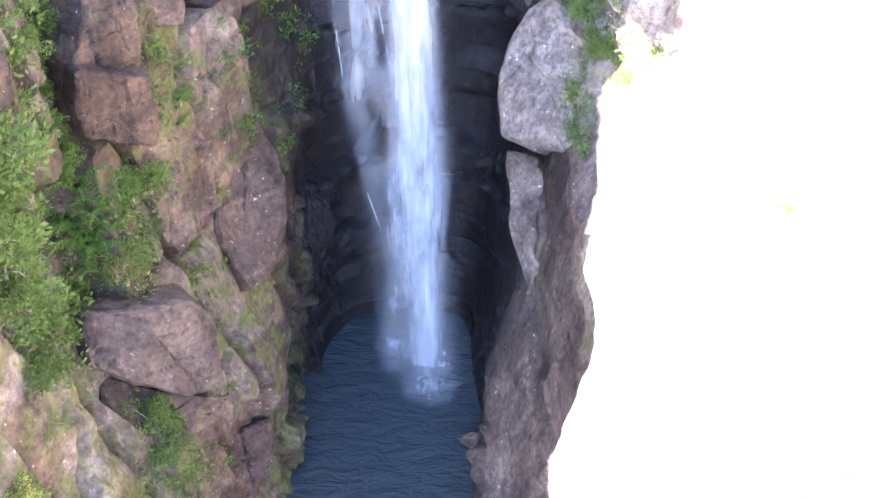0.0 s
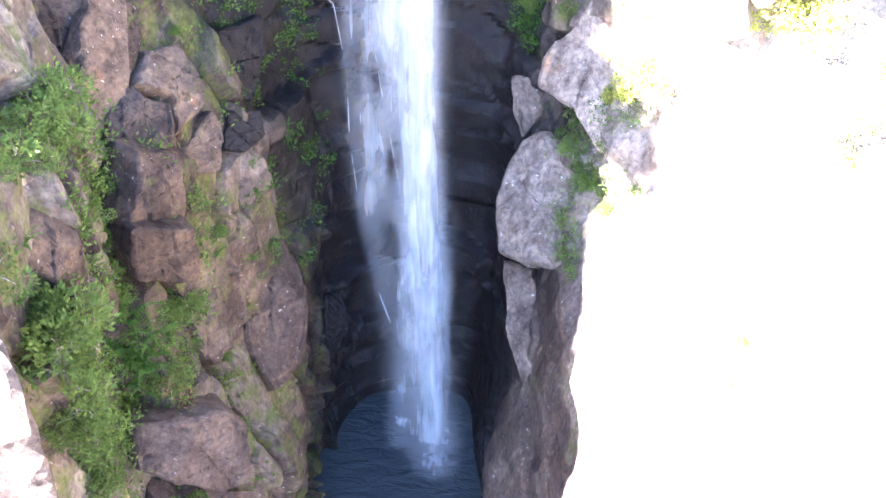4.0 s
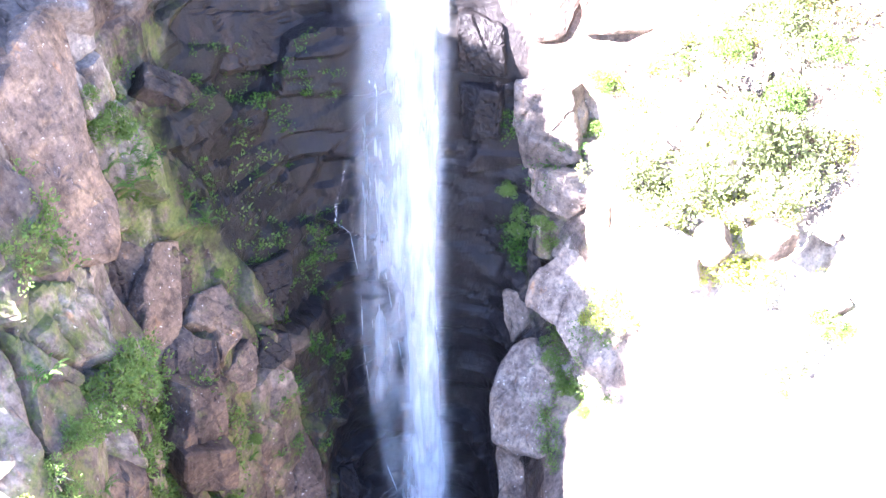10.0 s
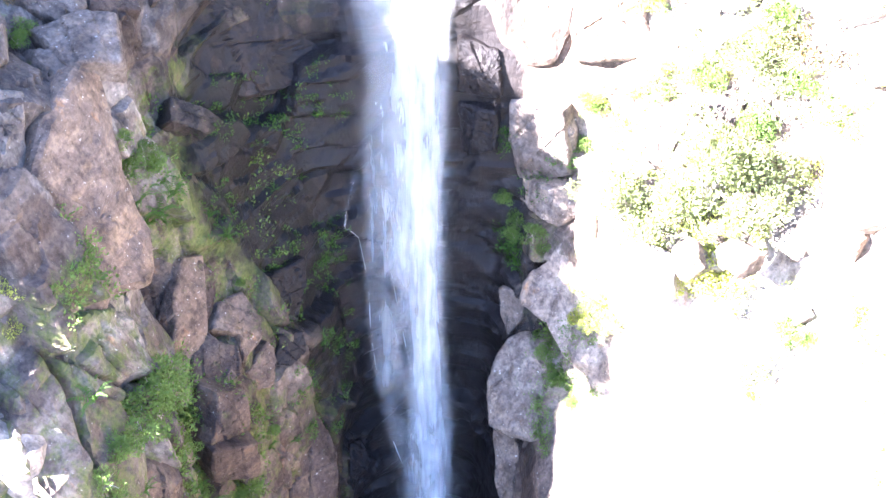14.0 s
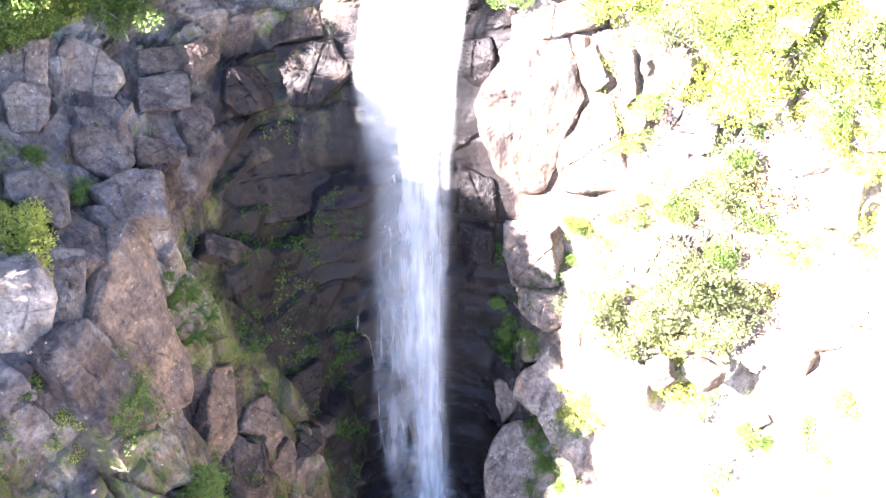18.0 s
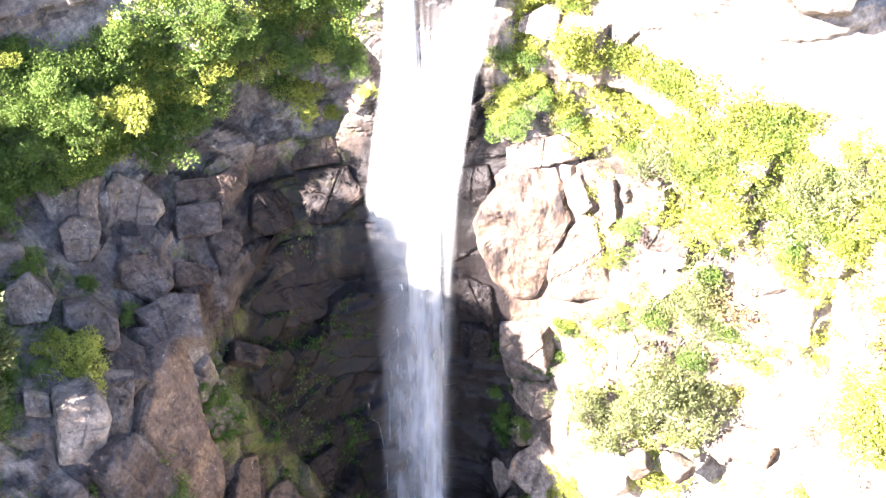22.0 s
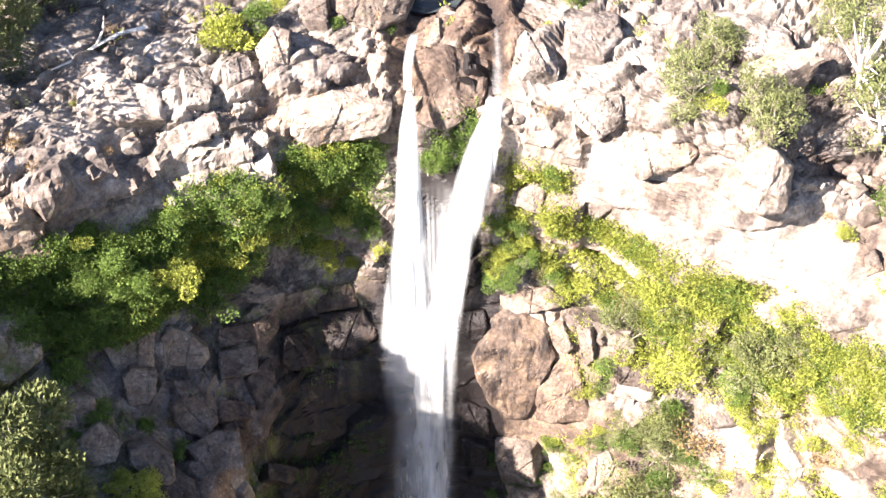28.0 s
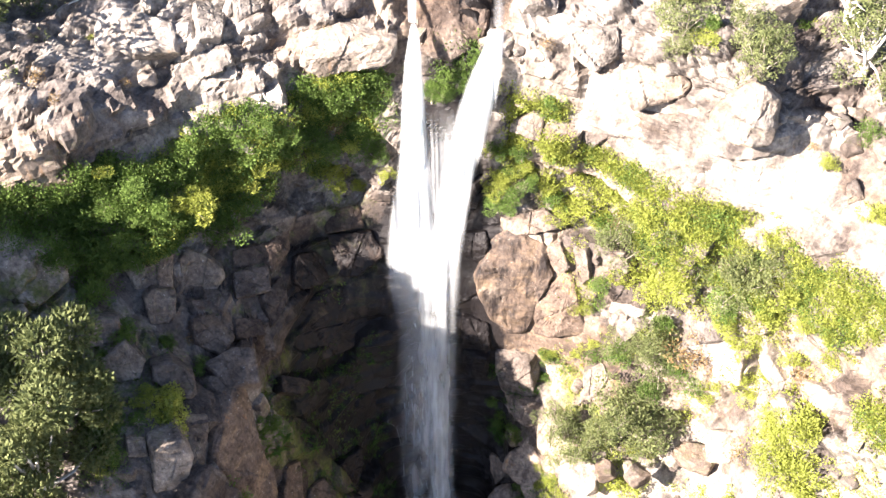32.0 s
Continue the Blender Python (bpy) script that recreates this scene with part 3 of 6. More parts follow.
WALL_CLIFF = sheet("wall_cliff", ROW[8], ROW[13], 0, NS - 1, "upper sandstone cliff with ledges on both sides of the fall", "cliff")
GROUND = sheet("ground", ROW[13], NV - 1, 0, NS - 1, "weathered pale sandstone plateau above the falls", "ground")


def flat_sheet(name, z, x0, x1, y0, y1, material, label, category):
    bm = bmesh.new()
    vs = [bm.verts.new(c) for c in ((x0, y0, z), (x1, y0, z), (x1, y1, z), (x0, y1, z))]
    bm.faces.new(vs)
    return tagged(part(name, bm, material), label, category, kind="structure")


flat_sheet("water", 0.0, -40, 40, -90, 46, POOL, "dark blue rippled plunge pool at the foot of the fall", "pool")


def outline_sheet(name, z, pts, material, label, category):
    bm = bmesh.new()
    bm.faces.new([bm.verts.new((x, y, z)) for x, y in pts])
    return tagged(part(name, bm, material), label, category, kind="structure")


outline_sheet("water", 59.72, [(-4.2, 64.5), (-2.0, 63.6), (0.2, 64.4), (1.6, 68), (1.8, 76), (1.0, 86), (-3.4, 88), (-5.2, 78), (-5.0, 70)], POOL, "still dark creek pool on the plateau above the falls", "pool")


def front(x, z, out=0.25):
    """The rock's face at that place across and height: its y, a little in front."""
    d = (np.abs(PD[:, 0] - x) < 0.45) & (np.abs(PD[:, 2] - z) < 0.45) & (PD[:, 1] > 30)
    return float(PD[d, 1].min()) - out if d.any() else 45.0


# ---- the falls ----
def ribbon(name, path, material, parent, label="", across=14, curl=0.25, seed=0, rough=0.10, fade=(0.35, 0.35), start=3, end=0, holes=()):
    """A falling sheet of water. path: rows of (left x, right x, y, z) from the lip down."""
    path = np.array(path, float)
    t = np.linspace(0, len(path) - 1, (len(path) - 1) * 14 + 1)
    xl, xr, yy, zz = (np.interp(t, np.arange(len(path)), path[:, k]) for k in range(4))
    for a in (xl, xr, yy):
        a[1:-1] = (a[:-2] + 2 * a[1:-1] + a[2:]) / 4
    n = int(across * 2.2)
    u = np.linspace(0, 1, n + 1)
    X = xl[:, None] + (xr - xl)[:, None] * u
    bulge = np.sin(np.pi * u) * curl
    Q = np.stack([X, np.repeat(yy[:, None] - 0.35, n + 1, 1) - bulge[None, :], np.repeat(zz[:, None], n + 1, 1)], -1)
    # pleats: threads of water, drawn out downwards, that turn their sides to left and right
    flatp = Q.reshape(-1, 3) * (2.6, 0.0, 0.16)
    Q[..., 1] -= ((value_noise(flatp, 1.0, 40 + seed) - 0.5) * rough * 7).reshape(Q.shape[:2])
    Q[..., 0] += ((value_noise(flatp * 0.5, 1.0, 60 + seed) - 0.5) * rough * 1.5).reshape(Q.shape[:2])
    h, w = Q.shape[:2]
    loc = np.arange(h * w).reshape(h, w)
    faces = np.stack([loc[:-1, :-1], loc[:-1, 1:], loc[1:, 1:], loc[1:, :-1]], -1).reshape(-1, 4)
    me = bpy.data.meshes.new(name)
    me.from_pydata(Q.reshape(-1, 3).tolist(), [], faces.tolist())
    body = np.clip(u / fade[0], 0, 1) * np.clip((1 - u) / fade[1], 0, 1)
    body = np.repeat((body * body * (3 - 2 * body))[None, :], h, 0)
    body *= np.clip(np.arange(h)[:, None] / start, 0, 1)
    if end:
        body *= np.clip((h - 1 - np.arange(h))[:, None] / end, 0, 1)
    for hx, hz, rx, rz in holes:
        body *= 1 - 0.94 * np.exp(-((Q[..., 0] - hx) / rx) ** 2 - ((Q[..., 2] - hz) / rz) ** 2)
    me.attributes.new("body", "FLOAT", "POINT").data.foreach_set("value", body.ravel().astype(np.float32))
    uv = me.uv_layers.new()
    vi = np.zeros(len(me.loops), dtype=np.int32)
    me.loops.foreach_get("vertex_index", vi)
    uu = np.stack([Q[..., 0] + seed * 7.3, Q[..., 2]], -1).reshape(-1, 2)[vi]
    uv.data.foreach_set("uv", uu.astype(np.float32).ravel())
    me.materials.append(material)
    me.shade_smooth()
    ob = new(name, me)
    ob.parent = parent
    if label:
        ob["label"] = label
    return ob


falls = tagged(new("waterfall"), "white waterfall in two streams joining and dropping into the pool", "waterfall")
HOLES = [(-2.55, 16.3, 0.55, 2.3), (-2.75, 11.9, 0.5, 2.2), (-3.1, 20.6, 0.5, 1.2)]
LEFT = [(-3.2, -2.5, 57.4, 58.0), (-3.6, -2.2, 54.8, 56.8), (-3.9, -1.95, 53.5, 53.8), (-4.3, -1.7, 52.7, 48.3), (-5.2, -1.5, 51.6, 43.0), (-5.6, -1.3, 50.3, 40.4), (-5.3, -1.2, 48.6, 36.0)]
RIGHT = [(2.3, 3.6, 57.2, 57.9), (1.3, 3.4, 54.8, 56.6), (0.2, 2.9, 53.6, 54.0), (-0.4, 2.3, 53.1, 51.3), (-0.95, 1.6, 52.7, 48.3), (-1.8, 0.9, 51.7, 43.5), (-2.1, 0.5, 50.2, 40.0), (-2.1, 0.4, 48.6, 36.0)]
for k, back in enumerate((0.0, 0.3)):
    ribbon("left_stream", [(a + back * 0.5, b - back * 0.5, c + back, d) for a, b, c, d in LEFT], WHITE, falls, seed=1 + k * 30, across=22, fade=(0.22, 0.22), end=40)
    ribbon("right_stream", [(a + back * 0.5, b - back * 0.5, c + back, d) for a, b, c, d in RIGHT], WHITE, falls, seed=2 + k * 30, across=22, fade=(0.22, 0.22), end=40)
ribbon("upper_veil", [(-2.6, 1.2, 53.9, 53.5), (-2.8, 0.8, 53.2, 48.0), (-3.2, 0.4, 52.2, 43.0), (-3.2, 0.2, 50.9, 40.0)], DROP, falls, seed=3, across=18, start=12, fade=(0.3, 0.3))
ribbon("rapid", [(-3.0, -2.2, 61.2, 60.0), (-3.4, -2.6, 59.0, 58.9), (-3.3, -2.6, 57.4, 58.1)], WHITE, falls, seed=8, across=8, curl=0.05)
ribbon("rapid", [(2.4, 3.2, 62.0, 60.0), (2.6, 3.4, 59.4, 58.8), (2.4, 3.5, 57.2, 58.0)], VEIL, falls, seed=9, across=8, curl=0.05)
MAIN = [(-5.3, 0.8, 51.8, 43.5), (-5.6, 0.5, 50.2, 40.2), (-4.7, 0.45, 47.7, 33.0), (-4.6, 0.2, 46.2, 26.5), (-4.3, 0.1, 44.7, 20.0), (-3.7, 0.2, 43.4, 14.3), (-3.0, 0.5, 42.5, 8.4), (-2.4, 0.3, 41.3, 3.9), (-2.2, 0.3, 40.4, 0.05)]
ribbon("main_drop", MAIN, DROP, falls, seed=4, rough=0.045, across=26, curl=0.5, start=16, fade=(0.6, 0.32), holes=HOLES)
ribbon("core", [(a + (b - a) * f, b - 0.05, c - 0.35, d) for (a, b, c, d), f in zip(MAIN[1:], (0.1, 0.15, 0.25, 0.35, 0.3, 0.3, 0.2, 0.1))], DROP, falls, seed=7, rough=0.045, across=18, curl=0.4, start=26, fade=(0.55, 0.4), holes=HOLES)
ribbon("side_veil", [(-5.7, -0.6, 50.3, 40.5), (-5.1, -0.3, 47.9, 33.0), (-5.2, -0.3, 46.3, 26.5), (-5.1, -0.3, 44.8, 20.0), (-4.8, -0.2, 43.5, 14.3), (-3.7, -0.1, 42.5, 8.4), (-2.9, -0.1, 41.4, 3.9), (-2.6, 0.0, 40.6, 0.05)], VEIL, falls, seed=5, rough=0.045, across=24, curl=0.3, start=20, fade=(0.3, 0.3), holes=HOLES)
ribbon("spray", [(-5.0, 0.9, 47.2, 34.0), (-4.9, 0.7, 45.6, 26.0), (-4.9, 0.8, 44.0, 17.0), (-4.0, 1.2, 42.0, 8.0), (-3.6, 1.2, 40.6, 2.5), (-3.6, 1.2, 39.6, 0.2)], VEIL, falls, seed=6, rough=0.045, across=24, curl=0.6, start=40, fade=(0.5, 0.5), holes=HOLES)


def rivulet(points, wide, seed):
    """A thread of water that runs down the rock beside the fall. points: (x, y, z)."""
    ribbon("rivulet", [(x - wide / 2, x + wide / 2, y, z) for x, y, z in points], VEIL if wide < 0.2 else DROP, falls, seed=seed, across=4, curl=0.03, rough=0.02, start=4, fade=(0.5, 0.5))


rivulet([(-5.0, 46.5, 28.0), (-5.65, 45.9, 25.6), (-5.75, 45.7, 24.5), (-5.0, 45.5, 23.9), (-4.55, 44.9, 21.0), (-4.55, 44.1, 17.4), (-4.15, 43.3, 12.9), (-3.5, 42.6, 9.0), (-2.6, 41.8, 6.1), (-2.5, 41.2, 3.6)], 0.16, 51)
rivulet([(-3.3, 45.0, 22.4), (-2.95, 44.4, 19.8), (-2.5, 43.7, 16.8), (-2.2, 43.3, 15.0)], 0.19, 53)
rivulet([(-2.95, 44.1, 17.6), (-3.05, 43.6, 15.4), (-2.9, 43.3, 13.4)], 0.18, 54)


# ---- foam and spray where the fall strikes the pool ----
def foam_patch(name, x, y, rx, ry, z, material, parent, seed):
    rng = np.random.default_rng(seed)
    bm = bmesh.new()
    lay = bm.verts.layers.float.new("body")
    uvl = bm.loops.layers.uv.new()
    rings, n = 7, 36
    wob = rng.uniform(0.7, 1.25, n)
    wob = (wob + np.roll(wob, 1) + np.roll(wob, -1)) / 3
    centre = bm.verts.new((x, y, z + 0.14))
    centre[lay] = 1.0
    prev = None
    for k in range(1, rings + 1):
        f = k / rings
        ring = []
        for j in range(n):
            an = j * math.tau / n
            v = bm.verts.new((x + rx * f * wob[j] * math.cos(an), y + ry * f * wob[j] * math.sin(an), z + 0.12 * (1 - f) ** 2 + rng.uniform(0, 0.06) * (1 - f)))
            v[lay] = (1 - f) ** 1.2
            ring.append(v)
        for j in range(n):
            if prev:
                bm.faces.new((prev[j], ring[j], ring[(j + 1) % n], prev[(j + 1) % n]))
            else:
                bm.faces.new((centre, ring[j], ring[(j + 1) % n]))
        prev = ring
    for f in bm.faces:
        for lp in f.loops:
            lp[uvl].uv = (lp.vert.co.x * 3, lp.vert.co.y * 11)
    return part(name, bm, material, parent, smooth=True)


foam_patch("foam", -0.7, 39.9, 2.0, 2.3, 0.02, FOAM, falls, 3)
foam_patch("foam", -0.6, 38.2, 1.5, 1.6, 0.015, FOAM, falls, 4)
foam_patch("foam", -2.4, 40.8, 1.2, 0.9, 0.02, FOAM, falls, 5)


# ---- loose and standing rocks ----
def ico(level_of_detail):
    bm = bmesh.new()
    bmesh.ops.create_icosphere(bm, subdivisions=level_of_detail, radius=1.0)
    v = np.array([x.co[:] for x in bm.verts])
    f = [[x.index for x in p.verts] for p in bm.faces]
    bm.free()
    return v / np.linalg.norm(v, axis=1, keepdims=True), f


BALLS = {n: ico(n) for n in (3, 4, 5)}


def rock_mesh(name, seed, w, d, h, material, cuts=9, worn=0.05, detail=4, lean=0.16):
    """An angular rock: a box with leaning sides whose corners and edges have broken off, worn along the edges."""
    rng = np.random.default_rng(seed)
    v, f = BALLS[detail]
    planes = [np.array(p, float) + rng.normal(0, lean, 3) for p in ((1, 0, 0), (-1, 0, 0), (0, 1, 0), (0, -1, 0), (0, 0, 1), (0, 0, -1))]
    dist = list(rng.uniform(0.85, 1.0, 6))
    for _ in range(cuts):
        planes.append(rng.normal(0, 1, 3))
        dist.append(rng.uniform(0.82, 1.2))
    inv = np.stack([np.maximum(v @ (p / np.linalg.norm(p)), 0.0) / q for p, q in zip(planes, dist)], 1)
    r = 1.0 / ((inv ** 34).sum(1) ** (1 / 34))
    p = v * r[:, None] * (w / 2, d / 2, h / 2)
    size = (w * d * h) ** (1 / 3)
    shift = rng.uniform(0, 90, 3)
    bumps = (value_noise(p + shift, size * 0.22, seed) - 0.5) * worn * size + (value_noise(p + shift, size * 0.08, seed + 1) - 0.5) * worn * 0.5 * size
    p = p + v * bumps[:, None]
    me = bpy.data.meshes.new(name)
    me.from_pydata(p.tolist(), [], f)
    me.materials.append(material)
    return me


def crag_mesh(name, seed, outline, deep, bulge, material):
    """Angular rock with a broken front: outline is that of its front, in metres across and up; deep: how far it goes back; bulge: how far the front stands out."""
    rng = np.random.default_rng(seed)
    ring = np.array(outline, float).reshape(-1, 2)
    n, front_rings, side_rings = 72, 15, 7
    angle = np.arange(n) * math.tau / n
    way = np.stack([np.cos(angle), np.sin(angle)], 1)
    reach = np.zeros(n)
    for a, b in zip(ring, np.roll(ring, -1, 0)):
        e = b - a
        det = way[:, 0] * -e[1] + way[:, 1] * e[0]
        det = np.where(np.abs(det) < 1e-9, 1e-9, det)
        r = (a[0] * -e[1] + a[1] * e[0]) / det
        f = (way[:, 0] * a[1] - way[:, 1] * a[0]) / det
        reach = np.where((f >= 0) & (f <= 1) & (r > 0), np.maximum(reach, r), reach)
    reach = np.where(reach > 0, reach, np.median(reach))
    reach = 0.84 * reach + 0.08 * (np.roll(reach, 1) + np.roll(reach, -1))
    size = float(reach.mean())
    reach *= 1 + 0.07 * (value_noise(np.stack([way[:, 0] * 2.2, way[:, 1] * 2.2, np.full(n, seed * 0.37)], 1), 0.7, seed) - 0.5)
    s = np.concatenate([np.linspace(0.02, 0.9, front_rings - 3), [0.96, 0.99, 1.0]])
    uv = way[None] * (s[:, None] * reach[None])[..., None]
    w = np.full(uv.shape[:2], 9.0)
    for k in range(4):  # the front breaks along a few flat faces
        slope = rng.normal(0, min(0.34, 0.06 + 0.9 * bulge / size) if k else 0.06, 2)
        w = np.minimum(w, bulge * (1.0 + 0.5 * k * rng.uniform(0.5, 1)) + uv @ slope)
    w = np.maximum(w, -0.35 * size) - 0.09 * size * np.clip((s - 0.90) / 0.10, 0, 1)[:, None] ** 2
    edge = w[-1]
    rows = [np.stack([uv[..., 0], -w, uv[..., 1]], -1)]
    for k in range(1, side_rings + 1):
        f = k / side_rings
        grow_out = 1 + 0.06 * f
        rows.append(np.stack([uv[-1, :, 0] * grow_out, -(edge * (1 - f) - deep * f), uv[-1, :, 1] * grow_out], -1)[None])
    q = np.concatenate(rows)
    flat_q = q.reshape(-1, 3)
    shift = rng.uniform(0, 90, 3)
    for scale, much in ((0.55, 0.07), (0.22, 0.05), (0.09, 0.04)):
        d = np.stack([value_noise(flat_q + shift + 17 * k, scale * size, seed + k) - 0.5 for k in range(3)], 1)
        flat_q = flat_q + d * much * size
    cut = np.abs(((flat_q[:, 2] + 0.25 * flat_q[:, 0] + shift[0]) / (0.55 * size)) % 1 - 0.5)  # bedding joints
    flat_q[:, 1] += min(0.07 * size, 0.10) * np.clip(1 - cut / 0.03, 0, 1) * (flat_q[:, 1] < 0.1)
    lean = rng.normal(0, 0.5)
    cut = np.abs(((flat_q[:, 0] + lean * flat_q[:, 2] + shift[1]) / (0.8 * size)) % 1 - 0.5)  # upright joints: one side stands lower
    step_side = np.floor((flat_q[:, 0] + lean * flat_q[:, 2] + shift[1]) / (0.8 * size) + 0.5) % 2
    flat_q[:, 1] += (min(0.05 * size, 0.08) * np.clip(1 - cut / 0.03, 0, 1) + min(0.07 * size, 0.12) * step_side) * (flat_q[:, 1] < 0.1)
    h = len(q)
    loc = np.arange(h * n).reshape(h, n)
    nxt = np.roll(loc, -1, 1)
    faces = np.stack([loc[:-1], loc[1:], nxt[1:], nxt[:-1]], -1).reshape(-1, 4).tolist() + [loc[0].tolist()]
    me = bpy.data.meshes.new(name)
    me.from_pydata(flat_q.tolist(), [], faces)
    me.materials.append(material)
    return me


def boulder(label, material, deep, bulge, x, y, z, yaw, tip, outline):
    """An angular rock that lies loose, a thing of its own. tip: degrees by which its front leans back."""
    ob = new("boulder", crag_mesh("boulder", int(abs(x * 131 + y * 57 + z * 17)) + 1, outline, deep, bulge, material))
    ob.matrix_world = pose(x, y, z, 0, 0, yaw) @ pose(0, 0, 0, -tip, 0, 0)
    return tagged(ob, label, "boulder")


look_of_slab = {"pale": (0.16, -0.1, -0.2), "dry": (0.02, 0.45, -1.5), "tan": (-0.02, 0.32, -1.0), "brown": (0.05, 0.35, 0.0), "purple": (-0.14, 0.12, 0.0), "wet_shade": (-0.1, 0.1, 0.3)}


def slab(wall, material, deep, bulge, x, y, z, yaw, tip, outline):
    """A block that still stands in the wall, parted from it by joints."""
    seed = int(abs(x * 113 + y * 71 + z * 19)) + 3
    me = crag_mesh("rock_slab", seed, outline, deep, bulge, ROCK)
    spot = int(np.argmin(((PD - (x, y, z)) ** 2).sum(1)))
    vary = (seed * 37 % 100) / 100 - 0.5
    lighter, browner, blacker = look_of_slab[material]
    for key, val in (("tone", tone[spot] + 0.3 * vary + lighter), ("brown", brown[spot] + browner), ("wet_shade", wet_shade[spot] + blacker), ("moss", 0.75 * mossy[spot])):
        me.attributes.new(key, "FLOAT", "POINT").data.foreach_set("value", np.full(len(me.vertices), np.clip(val, 0, 1.2), np.float32))
    ob = new("rock_slab", me)
    ob.matrix_world = pose(x, y, z, 0, 0, yaw) @ pose(0, 0, 0, -tip, 0, 0)
    ob.parent = wall
    return ob


def lump(x, y, z, w, d, h, yaw, label, material=None, detail=4):
    """A rounded rock that lies loose, a thing of its own."""
    ob = new("boulder", rock_mesh("boulder", int(abs(x * 131 + y * 57 + z * 17)) + 1, w, d, h, material or BOULDER, detail=detail))
    ob.matrix_world = pose(x, y, z, 0, 0, yaw)
    return tagged(ob, label, "boulder")


# ---- blocks standing in the walls, and loose rocks ----
slab(WALL_GORGE, "purple", 1.8, 0.38, -14.3, 37.1, 28.2, 44, 26, (-1.0, 1.8, -0.0, 2.0, 1.3, 1.4, 1.8, 0.8, 1.1, -1.1, -0.5, -3.3, -1.1, -1.3, -1.7, -0.2))
slab(WALL_GORGE, "purple", 1.8, 0.30, -12.4, 38.2, 27.3, 42, 31, (-0.4, 1.6, 0.6, 1.3, 1.0, 0.4, 0.6, -0.7, -0.3, -1.6, -1.5, -0.9))
slab(WALL_GORGE, "brown", 1.8, 0.34, -10.7, 37.6, 25.1, 70, 42, (0.1, 1.7, 1.6, 0.9, 1.2, -0.6, 0.3, -1.4, -1.4, -1.4, -0.5, -0.2, -1.2, 1.0))
slab(WALL_GORGE, "purple", 1.8, 0.36, -11.5, 35.4, 25.2, 50, 58, (-0.3, 1.7, 0.5, 1.5, 0.7, 0.4, 1.3, -0.2, 0.5, -1.5, -0.6, -1.2, -2.2, -0.6))
slab(WALL_GORGE, "purple", 1.8, 0.33, -10.5, 32.7, 24.1, 54, 9, (-0.3, 1.8, 1.2, 0.8, 1.1, -0.6, 0.8, -2.4, -1.8, -0.4, -1.0, 0.7))
slab(WALL_GORGE, "purple", 1.8, 0.32, -10.5, 31.6, 21.8, 42, 2, (-1.1, 2.1, 1.3, 0.7, 1.2, -2.3, -1.4, -0.5))
slab(WALL_GORGE, "purple", 1.8, 0.48, -9.9, 29.3, 12.8, 42, 16, (-2.3, 2.8, 1.4, 1.6, 2.0, 0.2, 1.6, -3.0, 0.0, -2.3, -2.7, 0.7))
slab(WALL_GORGE, "brown", 1.8, 0.45, -9.9, 28.1, 10.3, 66, 54, (-0.6, 3.1, 0.9, -0.0, 2.0, -1.2, 0.6, -1.8, -0.7, -1.2, -2.3, 1.0))
slab(WALL_GORGE, "brown", 1.8, 0.37, -8.5, 30.6, 4.3, 51, 29, (-1.8, 1.6, -0.1, 1.4, 2.3, 0.4, 1.7, -1.0, -0.4, -1.7, -1.7, -0.7))
slab(WALL_GORGE, "brown", 1.8, 0.46, -7.9, 37.2, 13.6, 49, 32, (0.1, 4.5, 2.2, 2.8, 1.9, 0.4, 1.1, -1.6, -0.2, -3.4, -2.1, -3.7, -2.3, -1.2, -0.7, 2.2))
slab(WALL_GORGE, "brown", 1.8, 0.28, -9.6, 36.8, 22.7, 53, 30, (-1.2, 0.4, 0.9, 1.1, 1.1, 0.4, 0.1, -1.2, -0.9, -0.8))
slab(WALL_GORGE, "wet_shade", 1.8, 0.24, -8.4, 38.7, 21.9, 46, 31, (-1.2, -0.2, -0.2, 1.0, 1.1, 0.5, 0.8, -0.6, -0.5, -0.7))
slab(WALL_GORGE, "brown", 1.8, 0.29, -12.5, 27.0, 26.6, 55, 25, (-0.8, 3.1, 0.9, 2.2, 1.2, 0.1, -0.0, -3.5, -0.1, -1.9, -1.2, -0.0))
slab(WALL_GORGE, "wet_shade", 1.8, 0.32, -5.8, 41.3, 7.0, 52, 29, (0.3, 1.9, 1.3, 1.5, 1.0, -0.2, -1.4, -2.3, -1.2, -0.8))
slab(WALL_GORGE, "wet_shade", 1.8, 0.37, -8.6, 41.2, 23.7, 48, 24, (-0.8, 1.6, 1.7, 1.3, 1.3, -0.0, -0.2, -1.8, -1.9, -1.1))
slab(WALL_GORGE, "brown", 1.8, 0.87, -15.3, 33.6, 36.3, 63, 26, (3.5, 5.4, 4.9, 4.7, 2.8, 0.1, 2.5, -2.7, 0.7, -4.2, -1.2, -3.0, -4.6, -4.3, -5.6, -3.2, -2.2, -0.5, -1.8, 2.8, 1.0, 5.0))
slab(WALL_GORGE, "brown", 1.8, 0.41, -13.7, 36.3, 27.5, -48, 39, (-1.8, 2.2, -1.2, 2.6, 1.1, 0.1, 2.0, -2.1, 0.7, -3.0, -0.8, 0.2))
slab(WALL_GORGE, "purple", 1.8, 0.32, -15.1, 46.6, 42.2, 47, 58, (-0.7, 1.4, 1.8, 0.3, 0.7, -1.4, -1.8, -0.3))
slab(WALL_GORGE, "purple", 1.8, 0.31, -15.1, 43.3, 40.9, 62, 58, (-0.2, 1.3, 1.2, -0.2, 0.4, -1.3, -1.4, 0.3))
